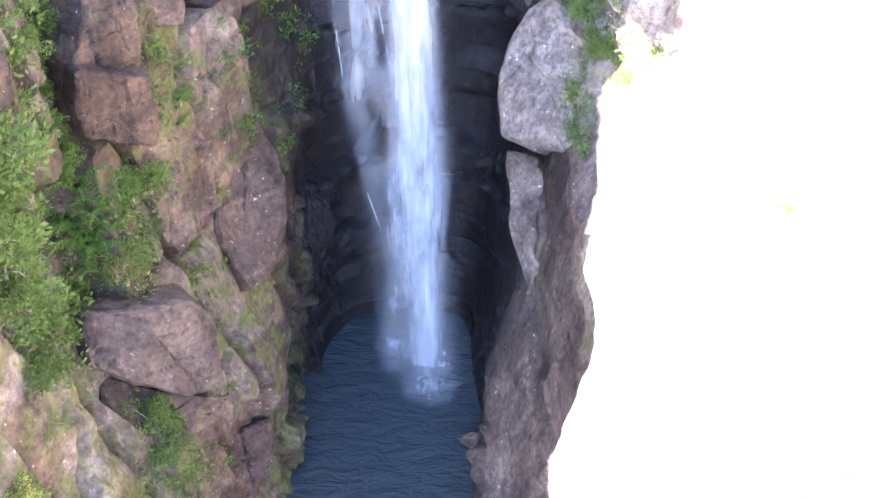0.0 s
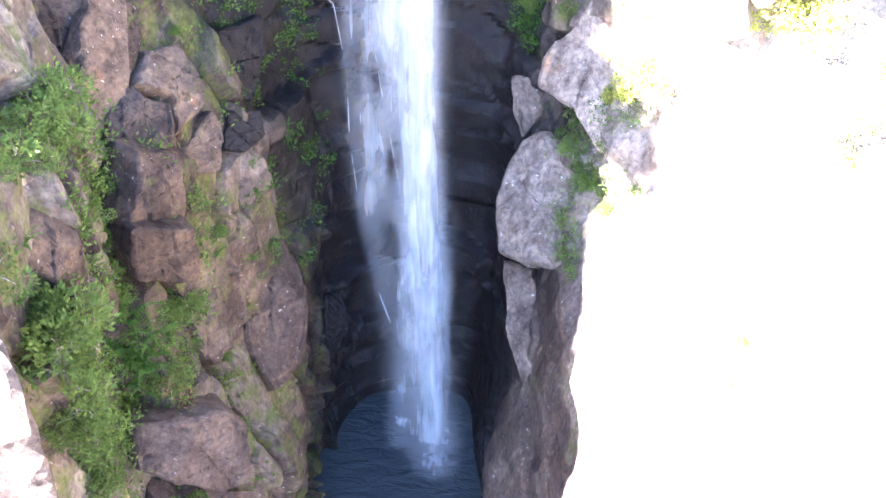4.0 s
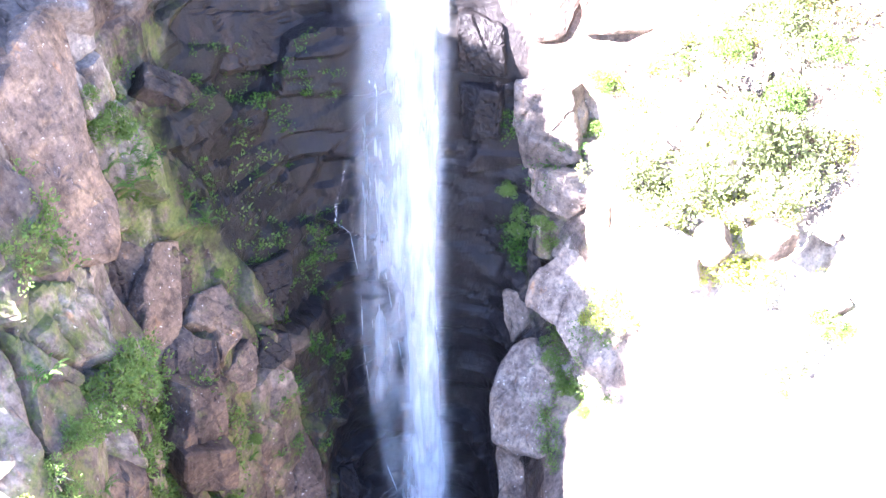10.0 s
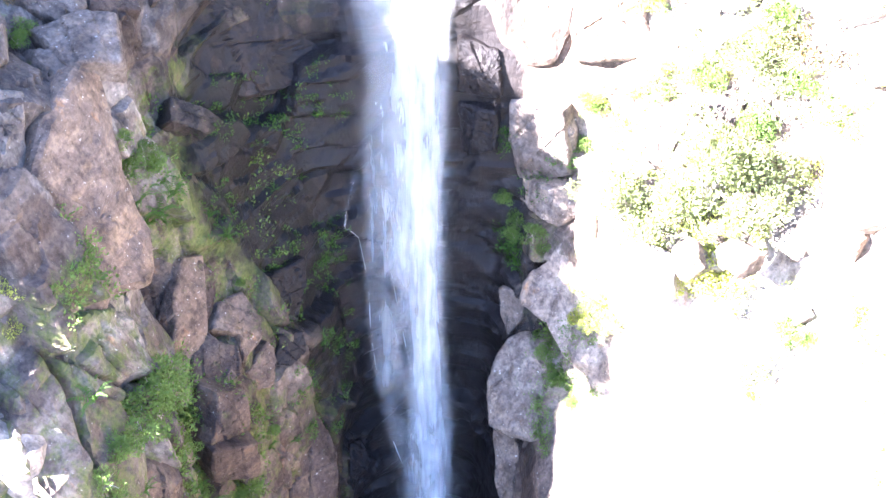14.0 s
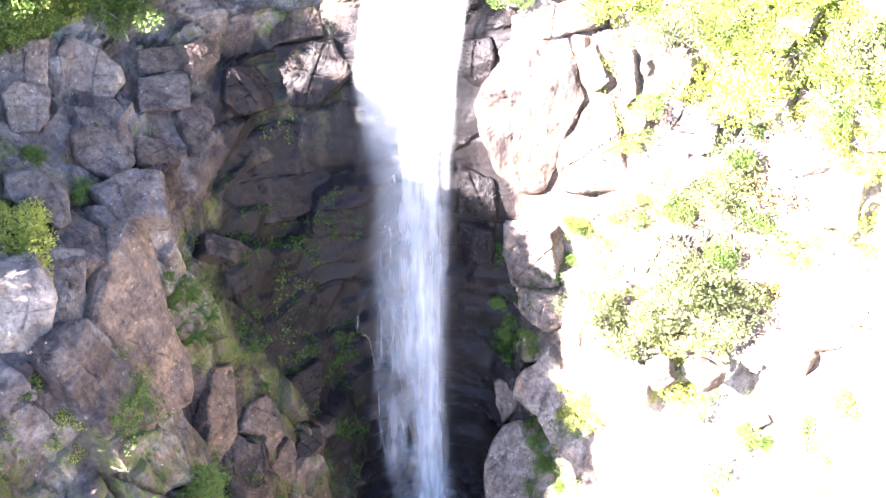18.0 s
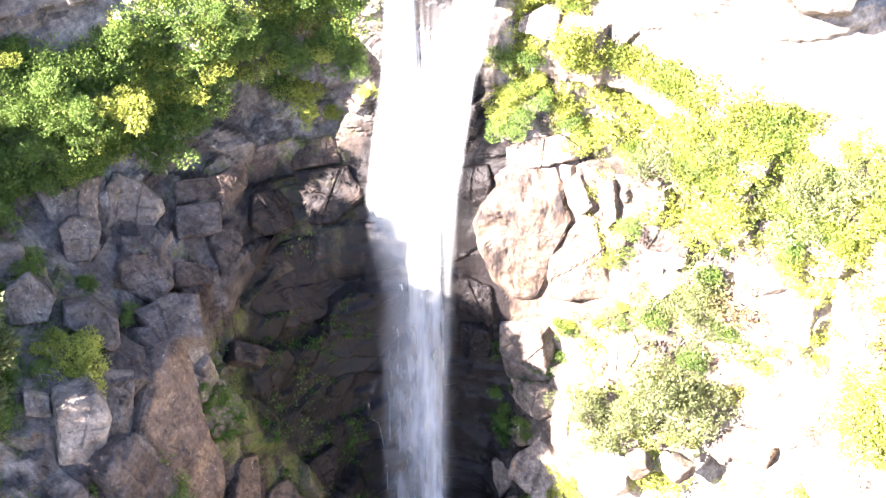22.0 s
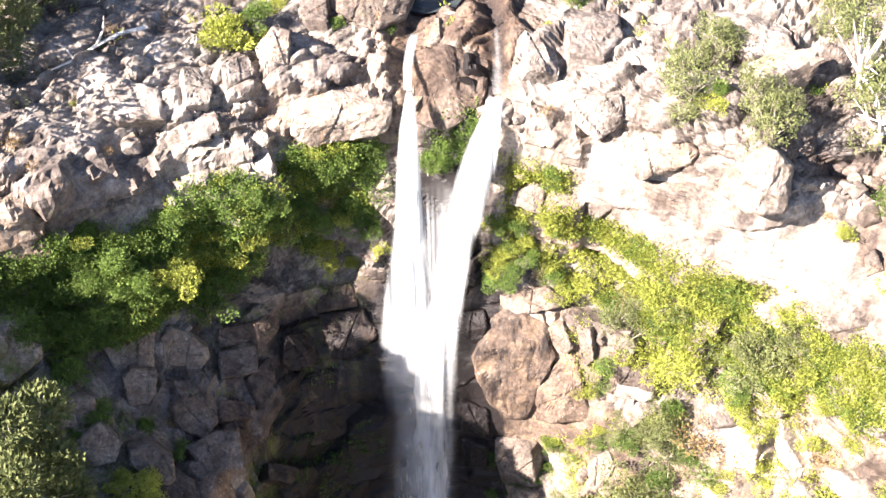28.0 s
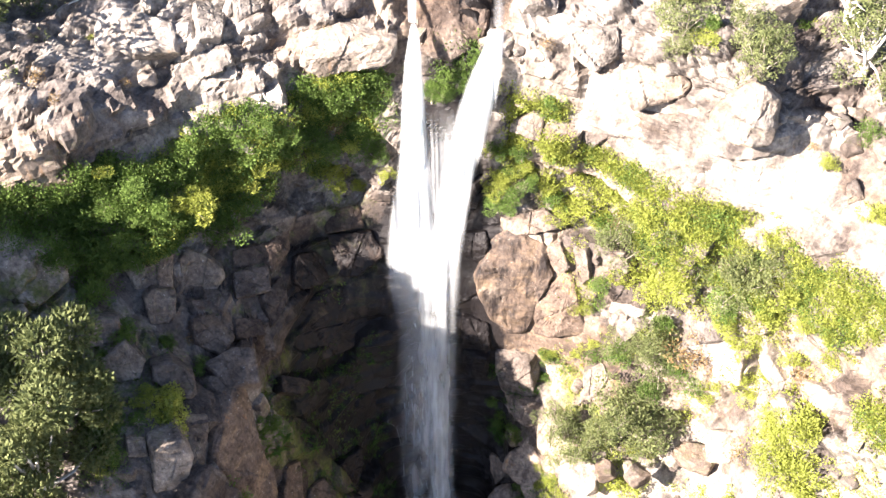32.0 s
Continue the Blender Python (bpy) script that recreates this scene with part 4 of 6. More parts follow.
slab(WALL_GORGE, "purple", 1.8, 0.25, -15.4, 48.4, 43.0, 31, 52, (-0.9, 0.9, 1.4, 0.4, 1.0, -0.9, -1.5, -0.4))
slab(WALL_GORGE, "brown", 1.8, 0.25, -13.2, 49.5, 42.7, 61, 23, (-0.9, 1.0, 2.0, 0.7, 0.8, -0.8, -1.9, -0.9))
slab(WALL_GORGE, "purple", 1.8, 0.38, -17.3, 42.1, 42.0, 52, 52, (-0.8, 1.9, 2.4, 0.6, 0.9, -1.3, -0.8, -1.6, -1.7, 0.4))
slab(WALL_GORGE, "purple", 1.8, 0.38, -15.5, 39.6, 41.5, 40, 72, (-1.8, 1.6, 0.6, 1.3, 1.8, 0.3, 0.8, -1.9, -1.4, -1.3))
slab(WALL_GORGE, "brown", 1.8, 0.29, -13.4, 46.0, 40.8, 61, 52, (-0.6, 1.1, 1.8, 0.9, 0.7, -0.7, -1.9, -1.2))
slab(WALL_GORGE, "purple", 1.8, 0.25, -9.8, 47.4, 35.6, 31, 27, (-2.4, 2.9, 1.3, 3.1, 4.2, 1.8, 5.0, -1.5, 1.7, -2.8, -1.2, -2.7, -4.0, -1.6, -4.6, 0.7))
slab(WALL_GORGE, "brown", 1.8, 0.37, -11.2, 49.2, 40.3, 53, 38, (-0.4, 1.7, 2.3, 0.5, 1.1, -1.7, -1.4, -0.8, -1.7, 0.3))
slab(WALL_GORGE, "brown", 1.8, 0.42, -7.8, 51.0, 40.1, -5, 36, (-2.3, 1.5, 1.2, 2.0, 2.4, 0.2, 0.4, -1.8, -1.7, -1.9))
slab(WALL_CLIFF, "brown", 1.8, 0.26, -8.7, 52.7, 42.2, 8, 59, (-1.6, 0.7, 1.3, 1.1, 1.6, -0.8, -1.4, -0.9))
slab(WALL_GORGE, "purple", 1.8, 0.31, -12.2, 42.2, 34.9, 66, 45, (-0.2, 1.6, 1.5, -1.3, -0.2, -1.0, -1.1, 0.7))
slab(WALL_GORGE, "pale", 3.0, 0.52, 6.3, 41.8, 22.3, -40, 30, (-1.4, 3.1, -0.4, 3.3, 1.6, 0.5, 2.4, -0.5, 2.8, -2.9, 1.8, -2.8, -0.3, -1.5, -2.4, -1.3, -2.4, 0.4, -1.7, 1.6))
slab(WALL_GORGE, "pale", 3.0, 0.58, 4.6, 39.8, 16.4, -44, 35, (-2.7, 2.3, -3.0, 0.5, -2.4, -1.3, -1.3, -2.9, 0.2, -2.6, 1.2, -2.1, 2.2, -1.7, 3.0, -0.7, 3.0, 0.6, 1.9, 2.0, -0.2, 2.7, -2.0, 3.2))
slab(WALL_GORGE, "pale", 1.8, 0.20, 3.7, 37.5, 11.0, -55, 37, (-3.3, 1.8, -0.8, 2.8, 0.3, 1.2, 0.4, 0.3, 2.2, -2.1, 1.8, -2.9, -0.7, -1.0))
slab(WALL_GORGE, "pale", 1.8, 0.26, 3.6, 43.9, 19.5, -40, 27, (-1.1, 0.9, 0.1, 1.3, 1.0, 0.1, 0.5, -1.7, -0.5, -0.6))
slab(WALL_GORGE, "wet_shade", 1.8, 0.30, 1.6, 47.8, 29.6, -11, 3, (-1.3, 1.5, 1.1, 1.5, 1.1, -1.2, -0.9, -1.9))
slab(WALL_GORGE, "wet_shade", 1.8, 0.30, 1.6, 48.3, 33.1, -8, 15, (-1.2, 1.8, 1.0, 1.1, 1.3, -1.5, -1.1, -1.4))
slab(WALL_GORGE, "pale", 1.8, 0.42, 5.0, 47.1, 29.6, -20, 11, (-2.0, 1.9, 0.7, 2.2, 1.7, 0.8, 2.0, -2.0, -0.6, -2.3, -1.8, -0.6))
slab(WALL_GORGE, "pale", 1.8, 0.35, 5.4, 45.1, 26.8, -42, 12, (-2.8, 0.0, 1.7, 1.6, 2.6, 0.9, 1.0, -1.1, -2.5, -1.5))
slab(WALL_GORGE, "brown", 3.0, 0.30, 4.6, 49.2, 38.2, -10, 17, (-2.2, 3.8, -1.1, 4.6, 1.2, 4.4, 2.2, 4.2, 2.9, 1.7, 2.2, -0.6, 1.6, -3.0, 1.1, -4.5, -0.2, -4.9, -1.9, -4.0, -2.6, -2.3, -3.3, 0.8))
slab(WALL_GORGE, "brown", 3.0, 0.25, 8.4, 47.6, 37.1, -23, 16, (-2.2, 0.9, -0.4, 3.9, 0.7, 2.0, 2.1, -1.6, 2.0, -2.2, -2.1, -3.0))
slab(WALL_GORGE, "brown", 1.8, 0.29, 1.5, 51.0, 41.0, -24, 27, (-1.3, 0.9, 0.5, 1.5, 1.1, 0.4, 0.6, -1.8, -0.8, -1.0))
slab(WALL_CLIFF, "brown", 1.8, 0.32, 5.9, 51.3, 43.5, -12, 40, (-2.6, -0.0, 0.7, 1.2, 2.4, 0.5, 1.8, -0.2, -2.3, -1.6))
slab(WALL_GORGE, "pale", 1.8, 0.28, 7.8, 49.3, 41.5, -31, 14, (-1.2, 0.6, -0.3, 1.5, 1.1, -0.1, 0.6, -0.8, -0.1, -1.1))
slab(WALL_GORGE, "pale", 1.8, 0.25, 9.6, 48.7, 41.8, -26, 15, (-1.1, 1.5, 0.1, 1.5, 0.8, -0.9, 0.2, -2.1))
slab(WALL_GORGE, "pale", 1.8, 0.35, 12.9, 47.3, 40.7, -14, 18, (-2.0, 0.9, -0.6, 1.6, 1.8, 0.4, 1.7, -1.5, -0.9, -1.4))
slab(WALL_GORGE, "pale", 1.8, 0.25, 12.5, 46.8, 37.9, -14, 30, (-1.0, 0.6, 0.8, 1.0, 0.7, -0.7, -0.6, -0.9))
slab(WALL_GORGE, "pale", 1.8, 0.34, 22.4, 40.7, 40.9, -54, 16, (-2.0, 1.6, -0.2, 0.8, 1.8, -0.3, 1.2, -1.4, -0.9, -0.7))
slab(WALL_GORGE, "pale", 1.8, 0.27, 22.7, 39.0, 38.4, -44, 10, (-1.1, 0.7, 0.5, 2.2, 1.0, -0.6, -0.4, -2.3))
slab(WALL_GORGE, "pale", 1.8, 0.31, 20.0, 41.2, 39.3, -38, 11, (-1.3, 1.0, 0.8, 1.9, 1.3, -1.1, -0.9, -1.7))
slab(WALL_GORGE, "pale", 1.8, 0.45, 20.3, 37.3, 34.4, -57, 32, (-2.7, -1.1, -0.4, 1.3, 1.8, 1.7, 2.2, 0.6, -1.0, -2.6))
slab(WALL_GORGE, "pale", 1.8, 0.39, 18.0, 44.3, 40.2, -72, 20, (-2.7, -0.5, -0.0, 1.6, 2.2, 0.9, 0.5, -2.0))
slab(WALL_GORGE, "pale", 1.8, 0.42, 4.9, 46.8, 29.4, -23, 12, (-2.0, 1.7, 1.1, 2.5, 2.0, -1.4, -1.1, -2.8))
slab(WALL_GORGE, "pale", 1.8, 0.30, 7.3, 42.8, 27.3, -46, 43, (-1.3, 1.1, -0.2, 1.5, 1.2, -0.9, 0.2, -1.7))
slab(WALL_CLIFF, "tan", 3.0, 0.30, 16.3, 48.7, 53.3, -30, 10, (-6.8, -0.2, -5.6, 1.3, 0.1, 3.5, 2.3, 2.7, 7.1, 1.2, 6.6, -2.4, 1.1, -2.7, -4.8, -3.3))
slab(WALL_CLIFF, "brown", 1.8, 0.30, 5.2, 53.9, 51.4, -26, 14, (-1.1, 0.1, 1.1, 1.6, 1.3, -0.9, -1.2, -0.9))
boulder("grey-brown pointed sandstone boulder on the sunlit slope", BOULDER, 1.6, 0.47, 11.0, 44.5, 32.0, -11, 38, (-1.0, 0.9, 0.4, 1.8, 1.1, 0.9, 0.1, -1.7, -0.6, -1.8))
boulder("pale angular sandstone boulder on the sunlit slope", BOULDER, 1.4, 0.40, 13.4, 43.9, 34.1, -15, 38, (-1.6, -0.7, -0.3, 0.9, 1.1, 0.7, 0.8, -0.9))
boulder("grey tilted slab-shaped sandstone boulder on a rock ledge", BOULDER, 2.0, 0.59, -21.7, 45.3, 45.3, 22, 38, (-1.9, 0.9, 0.7, 0.9, 1.7, 0.8, 1.0, -1.7, -1.5, -1.0))
boulder("dark grey angular sandstone boulder on a rock ledge", PURPLE_ROCK, 2.6, 0.77, -18.6, 46.4, 43.8, 20, 38, (-1.4, 1.3, -0.6, 2.0, 0.5, 1.2, 1.6, -0.2, 1.6, -0.9, 0.2, -2.1, -1.9, -1.3))
boulder("pale broken sandstone boulder leaning below a slab", BOULDER, 1.8, 0.53, -20.9, 42.9, 44.2, 24, 38, (-1.0, 1.0, -0.2, 1.5, 1.3, 0.7, 0.8, -0.8, 0.1, -1.3, -1.1, -1.0))
boulder("pale pointed sandstone boulder on a rock ledge", BOULDER, 2.1, 0.62, -22.5, 37.3, 45.0, 29, 38, (-1.8, 0.7, 0.8, 1.6, 1.6, -0.3, 0.7, -1.2, -1.2, -0.8))
boulder("flat-topped sandstone boulder on a rock ledge", BOULDER, 2.0, 0.60, -19.1, 37.2, 43.5, 24, 38, (-1.3, 1.6, 0.2, 1.2, 1.2, 0.0, 1.0, -1.5, 0.4, -1.7, -1.5, 0.4))
boulder("tall pale block-shaped sandstone boulder on a rock ledge", BOULDER, 2.4, 0.72, -18.6, 31.3, 42.3, 26, 25, (-1.0, 1.9, 1.1, 1.8, 1.4, 0.3, 0.3, -2.5, -1.8, -1.5))
boulder("white sunlit pyramid-shaped sandstone boulder on a rock ledge", BOULDER, 1.6, 0.46, -16.3, 32.0, 38.3, 24, 38, (-1.3, -0.1, 0.2, 1.9, 0.8, -0.5, 0.2, -1.3))
boulder("grey squared sandstone boulder on a shaded ledge", PURPLE_ROCK, 1.9, 0.54, -24.0, 39.1, 46.4, 30, 38, (-0.8, 1.2, 1.5, 0.5, 0.9, -1.2, -1.6, -0.5))
boulder("small grey sandstone boulder among shrubs", BOULDER, 1.1, 0.31, -20.8, 31.6, 43.7, 29, 38, (-0.4, 1.0, 0.7, 0.2, 0.4, -1.0, -0.7, -0.2))
boulder("brownish sandstone boulder among shrubs", BOULDER, 1.6, 0.47, -21.9, 31.0, 41.5, 32, 38, (-0.6, 1.0, 0.7, 1.1, 1.1, -1.3, -1.1, -0.9))
boulder("dark rounded sandstone boulder on a rock ledge", PURPLE_ROCK, 1.4, 0.41, -17.7, 34.4, 41.1, 24, 38, (-0.6, 1.6, 1.1, 1.0, 0.2, -1.9, -0.8, -0.8))
boulder("large pale grey rounded sandstone boulder beside the creek", BOULDER, 3.2, 0.94, -5.4, 63.2, 61.0, 5, 38, (-2.5, 0.3, -1.0, 1.6, 2.2, 2.3, 3.0, 1.0, 2.2, -1.3, -0.0, -2.0, -1.2, -1.5, -2.6, -0.5))
boulder("upright pale sandstone boulder on the plateau rock", BOULDER, 1.9, 0.55, -11.9, 58.9, 60.1, 11, 38, (-1.3, 0.3, 0.1, 1.5, 1.2, 1.2, 0.7, -1.5, -0.7, -1.5))
boulder("pale leaning sandstone boulder on the rim ledge", BOULDER, 1.6, 0.46, -27.3, 48.0, 55.9, 26, 38, (-1.0, 1.3, 0.6, 1.2, 1.0, -0.1, 0.5, -1.5, -1.1, -0.8))
boulder("large grey lens-shaped sandstone boulder on the cliff rim", BOULDER, 3.0, 0.73, 13.3, 51.8, 57.3, -11, 38, (-2.2, 0.5, -1.0, 1.2, 1.2, 1.3, 2.7, 0.4, 2.4, -0.4, -1.0, -2.0, -2.0, -1.0))
boulder("large grey fissured sandstone boulder on the cliff rim", BOULDER, 4.0, 0.93, 18.6, 47.0, 58.8, -19, 38, (-2.3, -0.1, -1.4, 1.4, 0.0, 2.6, 1.7, 1.6, 1.9, 0.1, 1.9, -1.3, 0.7, -1.6, -0.3, -1.7, -2.2, -0.9))
slab(GROUND, "pale", 1.8, 0.46, 9.3, 60.3, 60.8, -15, 82, (-2.3, 0.6, -1.6, 1.9, 1.3, 2.5, 2.2, -0.1, 1.3, -2.5, -1.0, -2.5))
slab(GROUND, "pale", 1.8, 0.43, 19.8, 58.7, 61.6, -19, 74, (-3.2, 1.0, -0.3, 2.0, 2.3, 0.9, 2.9, -1.3, 0.2, -2.0, -2.0, -0.7))
slab(GROUND, "pale", 1.8, 0.35, 9.5, 54.5, 58.1, -2, 21, (-1.9, 1.3, 1.5, 1.4, 1.8, -0.4, 0.1, -1.7, -1.5, -0.5))
slab(GROUND, "pale", 1.8, 0.36, 6.0, 58.2, 60.3, 36, 62, (-0.2, 2.1, 1.6, 0.3, 0.2, -1.9, -1.7, -0.6))
slab(GROUND, "pale", 1.8, 0.40, -7.9, 56.0, 56.2, 9, 4, (-2.8, 1.2, 0.0, 1.8, 3.9, 0.8, 3.6, -1.1, -1.9, -1.9, -3.0, -0.8))
slab(GROUND, "pale", 1.8, 0.45, -25.9, 59.3, 60.7, 12, 83, (-2.1, 0.1, 0.3, 2.3, 2.2, 2.2, 2.1, -0.7, -0.2, -2.1, -2.3, -1.8))
slab(GROUND, "pale", 1.8, 0.42, -21.8, 54.9, 59.2, 15, 59, (-2.2, 2.1, 0.0, 1.7, 2.6, 0.2, 2.7, -1.9, -0.3, -1.7, -2.8, -0.5))
slab(GROUND, "pale", 1.8, 0.37, -16.9, 56.6, 58.9, 43, 58, (-0.1, 1.8, 1.9, 0.7, -0.1, -1.6, -1.7, -0.9))
slab(GROUND, "pale", 1.8, 0.24, -14.3, 57.8, 59.3, 36, 50, (-1.0, 0.7, 1.0, 0.8, 1.2, -0.6, -1.2, -0.9))
slab(GROUND, "pale", 1.8, 0.32, -9.6, 63.1, 60.6, -30, 81, (-1.9, 1.0, 0.3, 1.4, 1.9, -1.0, -0.3, -1.4))
slab(GROUND, "dry", 1.8, 0.50, -0.3, 58.4, 57.5, -8, 45, (-2.8, 2.1, -0.4, 2.7, 2.7, 2.0, 2.4, -1.2, 0.2, -3.1, -2.1, -2.5))
boulder("small white rounded boulder among grass", BOULDER, 0.8, 0.25, 26.4, 51.1, 57.9, -23, 38, (-0.6, -0.7, -0.4, 0.4, 0.4, 0.7, 0.5, -0.5))
boulder("small white rounded boulder casting a shadow on the slope", BOULDER, 1.1, 0.32, 25.9, 44.5, 54.7, -25, 38, (-0.6, 0.3, -0.1, 0.9, 0.8, -0.2, -0.1, -0.9))
lump(13.4, 47.8, 38.6, 3.0, 2.3, 2.2, -10, "pale grey sandstone boulder lying on the sunlit slope")
lump(13.6, 46.4, 37.0, 2.6, 1.7, 1.6, 30, "pale sandstone boulder lying on the sunlit slope")
lump(18.4, 38.6, 30.6, 3.4, 2.2, 2.1, -25, "orange-brown sandstone boulder in a hollow of the slope", BROWN_ROCK)
lump(9.7, 38.2, 28.5, 3.4, 2.0, 1.9, -25, "pale grey sandstone boulder lying on the sunlit slope")
lump(11.6, 37.9, 29.7, 1.6, 1.4, 2.0, 12, "grey-brown pointed sandstone boulder lying on the sunlit slope", BROWN_ROCK)
lump(13.8, 36.9, 30.8, 1.7, 1.5, 1.7, 30, "grey-brown sandstone boulder lying on the sunlit slope", BROWN_ROCK)
lump(7.8, 30.6, 15.6, 1.2, 0.9, 0.9, 30, "small dark grey boulder alone on the sunlit slope", DARK_ROCK)
lump(5.7, 67.2, 61.5, 5.1, 2.7, 2.5, 30, "pale grey sandstone boulder lying on the plateau rock")
lump(20.7, 54.8, 61.1, 3.9, 2.5, 2.3, 12, "grey sandstone boulder lying on the plateau rock")


# ---- plants ----
def leaves_mesh(name, places, outward, size, material, rng, slim=0.45):
    """One small pointed, folded leaf at each place."""
    n = len(places)
    axis = outward + rng.normal(0, 0.7, (n, 3))
    axis /= np.linalg.norm(axis, axis=1, keepdims=True)
    flatv = np.cross(axis, rng.normal(0, 1, (n, 3)))
    flatv /= np.linalg.norm(flatv, axis=1, keepdims=True)
    up = np.cross(axis, flatv)
    ln = (size * rng.uniform(0.6, 1.3, n))[:, None]
    a = places
    b = places + axis * ln * 0.5 + flatv * ln * slim * 0.5
    c = places + axis * ln + up * ln * 0.12
    d = places + axis * ln * 0.5 - flatv * ln * slim * 0.5
    v = np.stack([a, b, c, d], 1).reshape(-1, 3)
    f = np.arange(n * 4).reshape(-1, 4)
    me = bpy.data.meshes.new(name)
    me.from_pydata(v.tolist(), [], f.tolist())
    me.materials.append(material)
    return me


def stems_mesh(name, lines, material):
    """Tapered round stems along lines of (x, y, z, radius)."""
    verts, faces = [], []
    for line in lines:
        base = len(verts)
        for k, (x, y, z, r) in enumerate(line):
            for j in range(5):
                an = j * math.tau / 5
                verts.append((x + r * math.cos(an), y + r * math.sin(an), z))
            if k:
                for j in range(5):
                    o, p = base + (k - 1) * 5, base + k * 5
                    faces.append((o + j, o + (j + 1) % 5, p + (j + 1) % 5, p + j))
    me = bpy.data.meshes.new(name)
    me.from_pydata(verts, [], faces)
    me.materials.append(material)
    me.shade_smooth()
    return me


def plant(name, seed, material, lobes, spread, tall, count, leaf, stout, label, category, bark=None):
    """A shrub or tree, about 2 across: stems that fork up to uneven clumps of leaves."""
    rng = np.random.default_rng(seed)
    top = new(name)
    centres = np.stack([rng.uniform(-1, 1, lobes) * spread, rng.uniform(-1, 1, lobes) * spread, rng.uniform(0.25, 1.0, lobes) * tall], 1)
    centres[:, :2] *= (1.15 - 0.5 * (centres[:, 2:] / tall))
    stems = [[(0, 0, -0.25, 0.07 * stout), (0.02, 0.01, 0.2 * tall, 0.05 * stout), (0.0, 0.03, 0.45 * tall, 0.035 * stout)]]
    pts, out = [], []
    for c in centres:
        r = rng.uniform(0.22, 0.46) * (9 / max(lobes, 9)) ** 0.4
        root = np.array((0, 0, rng.uniform(0.1, 0.4) * tall))
        mid = (root + c) / 2 + rng.normal(0, 0.06, 3)
        stems.append([(*root, 0.035 * stout), (*mid, 0.022 * stout), (*c, 0.008)])
        k = int(count / lobes * (r / 0.37) ** 2)
        u = rng.normal(0, 1, (k, 3))
        u /= np.linalg.norm(u, axis=1, keepdims=True)
        rad = r * rng.uniform(0.45, 1.08, k) ** 0.6
        pts.append(c + u * rad[:, None] * (1, 1, 0.75))
        out.append(u + (0, 0, 0.5))
    trunk = new("trunk", stems_mesh("trunk", stems, bark or BARK))
    crown = new("crown", leaves_mesh("crown", np.vstack(pts), np.vstack(out), leaf, material, rng))
    trunk.parent = crown.parent = top
    return tagged(top, label, category)


def fern_plant(seed, label):
    rng = np.random.default_rng(seed)
    top = new("fern")
    verts, faces = [], []
    n = 12
    for k in range(n):
        t = k / n
        x, z = t * 1.0, 0.55 * math.sin(t * 2.3)
        half = 0.17 * (1 - t) ** 0.7 * (0.25 if k == 0 else 1)
        for sgn in (-1, 1):
            b = len(verts)
            verts += [(x, 0, z), (x + 0.06, sgn * half, z - 0.05), (x + 0.09, sgn * half * 0.9, z - 0.05), (x + 0.06, 0, z + 0.01)]
            faces.append((b, b + 1, b + 2, b + 3))
    me = bpy.data.meshes.new("frond")
    me.from_pydata(verts, [], faces)
    me.materials.append(FERN)
    for k in range(9):
        fr = new("frond", me)
        fr.parent = top
        s = rng.uniform(0.75, 1.1)
        fr.matrix_local = pose(0, 0, 0, 0, rng.uniform(-20, 15), k * 40 + rng.uniform(-15, 15)) @ Matrix.Diagonal((s, s, s, 1))
    return tagged(top, label, "fern")


KINDS = {
    "g": [plant("shrub", 101 + k, LEAF, 9 + k, 0.62, 1.1, 2800, 0.095, 0.8, "dense dark green shrub rooted in the rock", "shrub") for k in range(3)],
    "y": [plant("heath_bush", 201 + k, LEAF_YELLOW, 8 + k, 0.7, 0.75, 2400, 0.095, 0.8, "low yellow-green heath bush on a rock ledge", "bush") for k in range(3)],
    "o": [plant("tree", 301 + k, LEAF_GREY, 14 + k, 0.8, 1.5, 4600, 0.078, 0.7, "small olive-green gum tree with forking pale stems", "tree") for k in range(3)],
    "t": [plant("gum_tree", 351 + k, LEAF_GREY, 12 + k, 0.85, 2.3, 2600, 0.08, 1.5, "tall gum tree with pale bare limbs and sparse olive leaves", "tree", PALE_BARK) for k in range(2)],
    "w": [plant("gum_tree", 371 + k, LEAF_GREY, 13, 0.9, 2.3, 13000, 0.1, 1.5, "tall leafy gum tree on the bank, added to shade the gorge", "tree", PALE_BARK) for k in range(2)],
    "d": [plant("dry_shrub", 401 + k, DRY, 8, 0.6, 0.8, 420, 0.12, 1.0, "dry brown half-bare shrub among the rocks", "shrub") for k in range(2)],
    "f": [fern_plant(501 + k, "green fern with arching fronds in a rock cleft") for k in range(2)],
}


def grow(kind, x, y, z, size):
    """A plant of that kind, size metres across, rooted at that place."""
    seed = int(abs(x * 37 + y * 91 + z * 13))
    forms = KINDS[kind]
    s = size / 2.0
    m = pose(x, y, z - 0.1 * size, (seed % 17) - 8, (seed % 13) - 6, seed * 47 % 360) @ Matrix.Diagonal((s, s, s * (0.85 + (seed % 7) * 0.05), 1))
    return copy_thing(forms[seed % len(forms)], m)



# ---- shrubs, trees and ferns ----
grow("g", -15.7, 52.0, 49.1, 5.0)
grow("y", -16.6, 51.3, 48.3, 4.1)
grow("g", -15.4, 51.4, 47.2, 4.6)
grow("g", -16.4, 49.4, 45.7, 5.1)
grow("y", -18.6, 47.2, 50.0, 4.0)
grow("y", -18.9, 48.9, 46.4, 4.1)
grow("g", -20.0, 46.8, 48.8, 3.5)
grow("g", -17.1, 48.7, 44.8, 3.3)
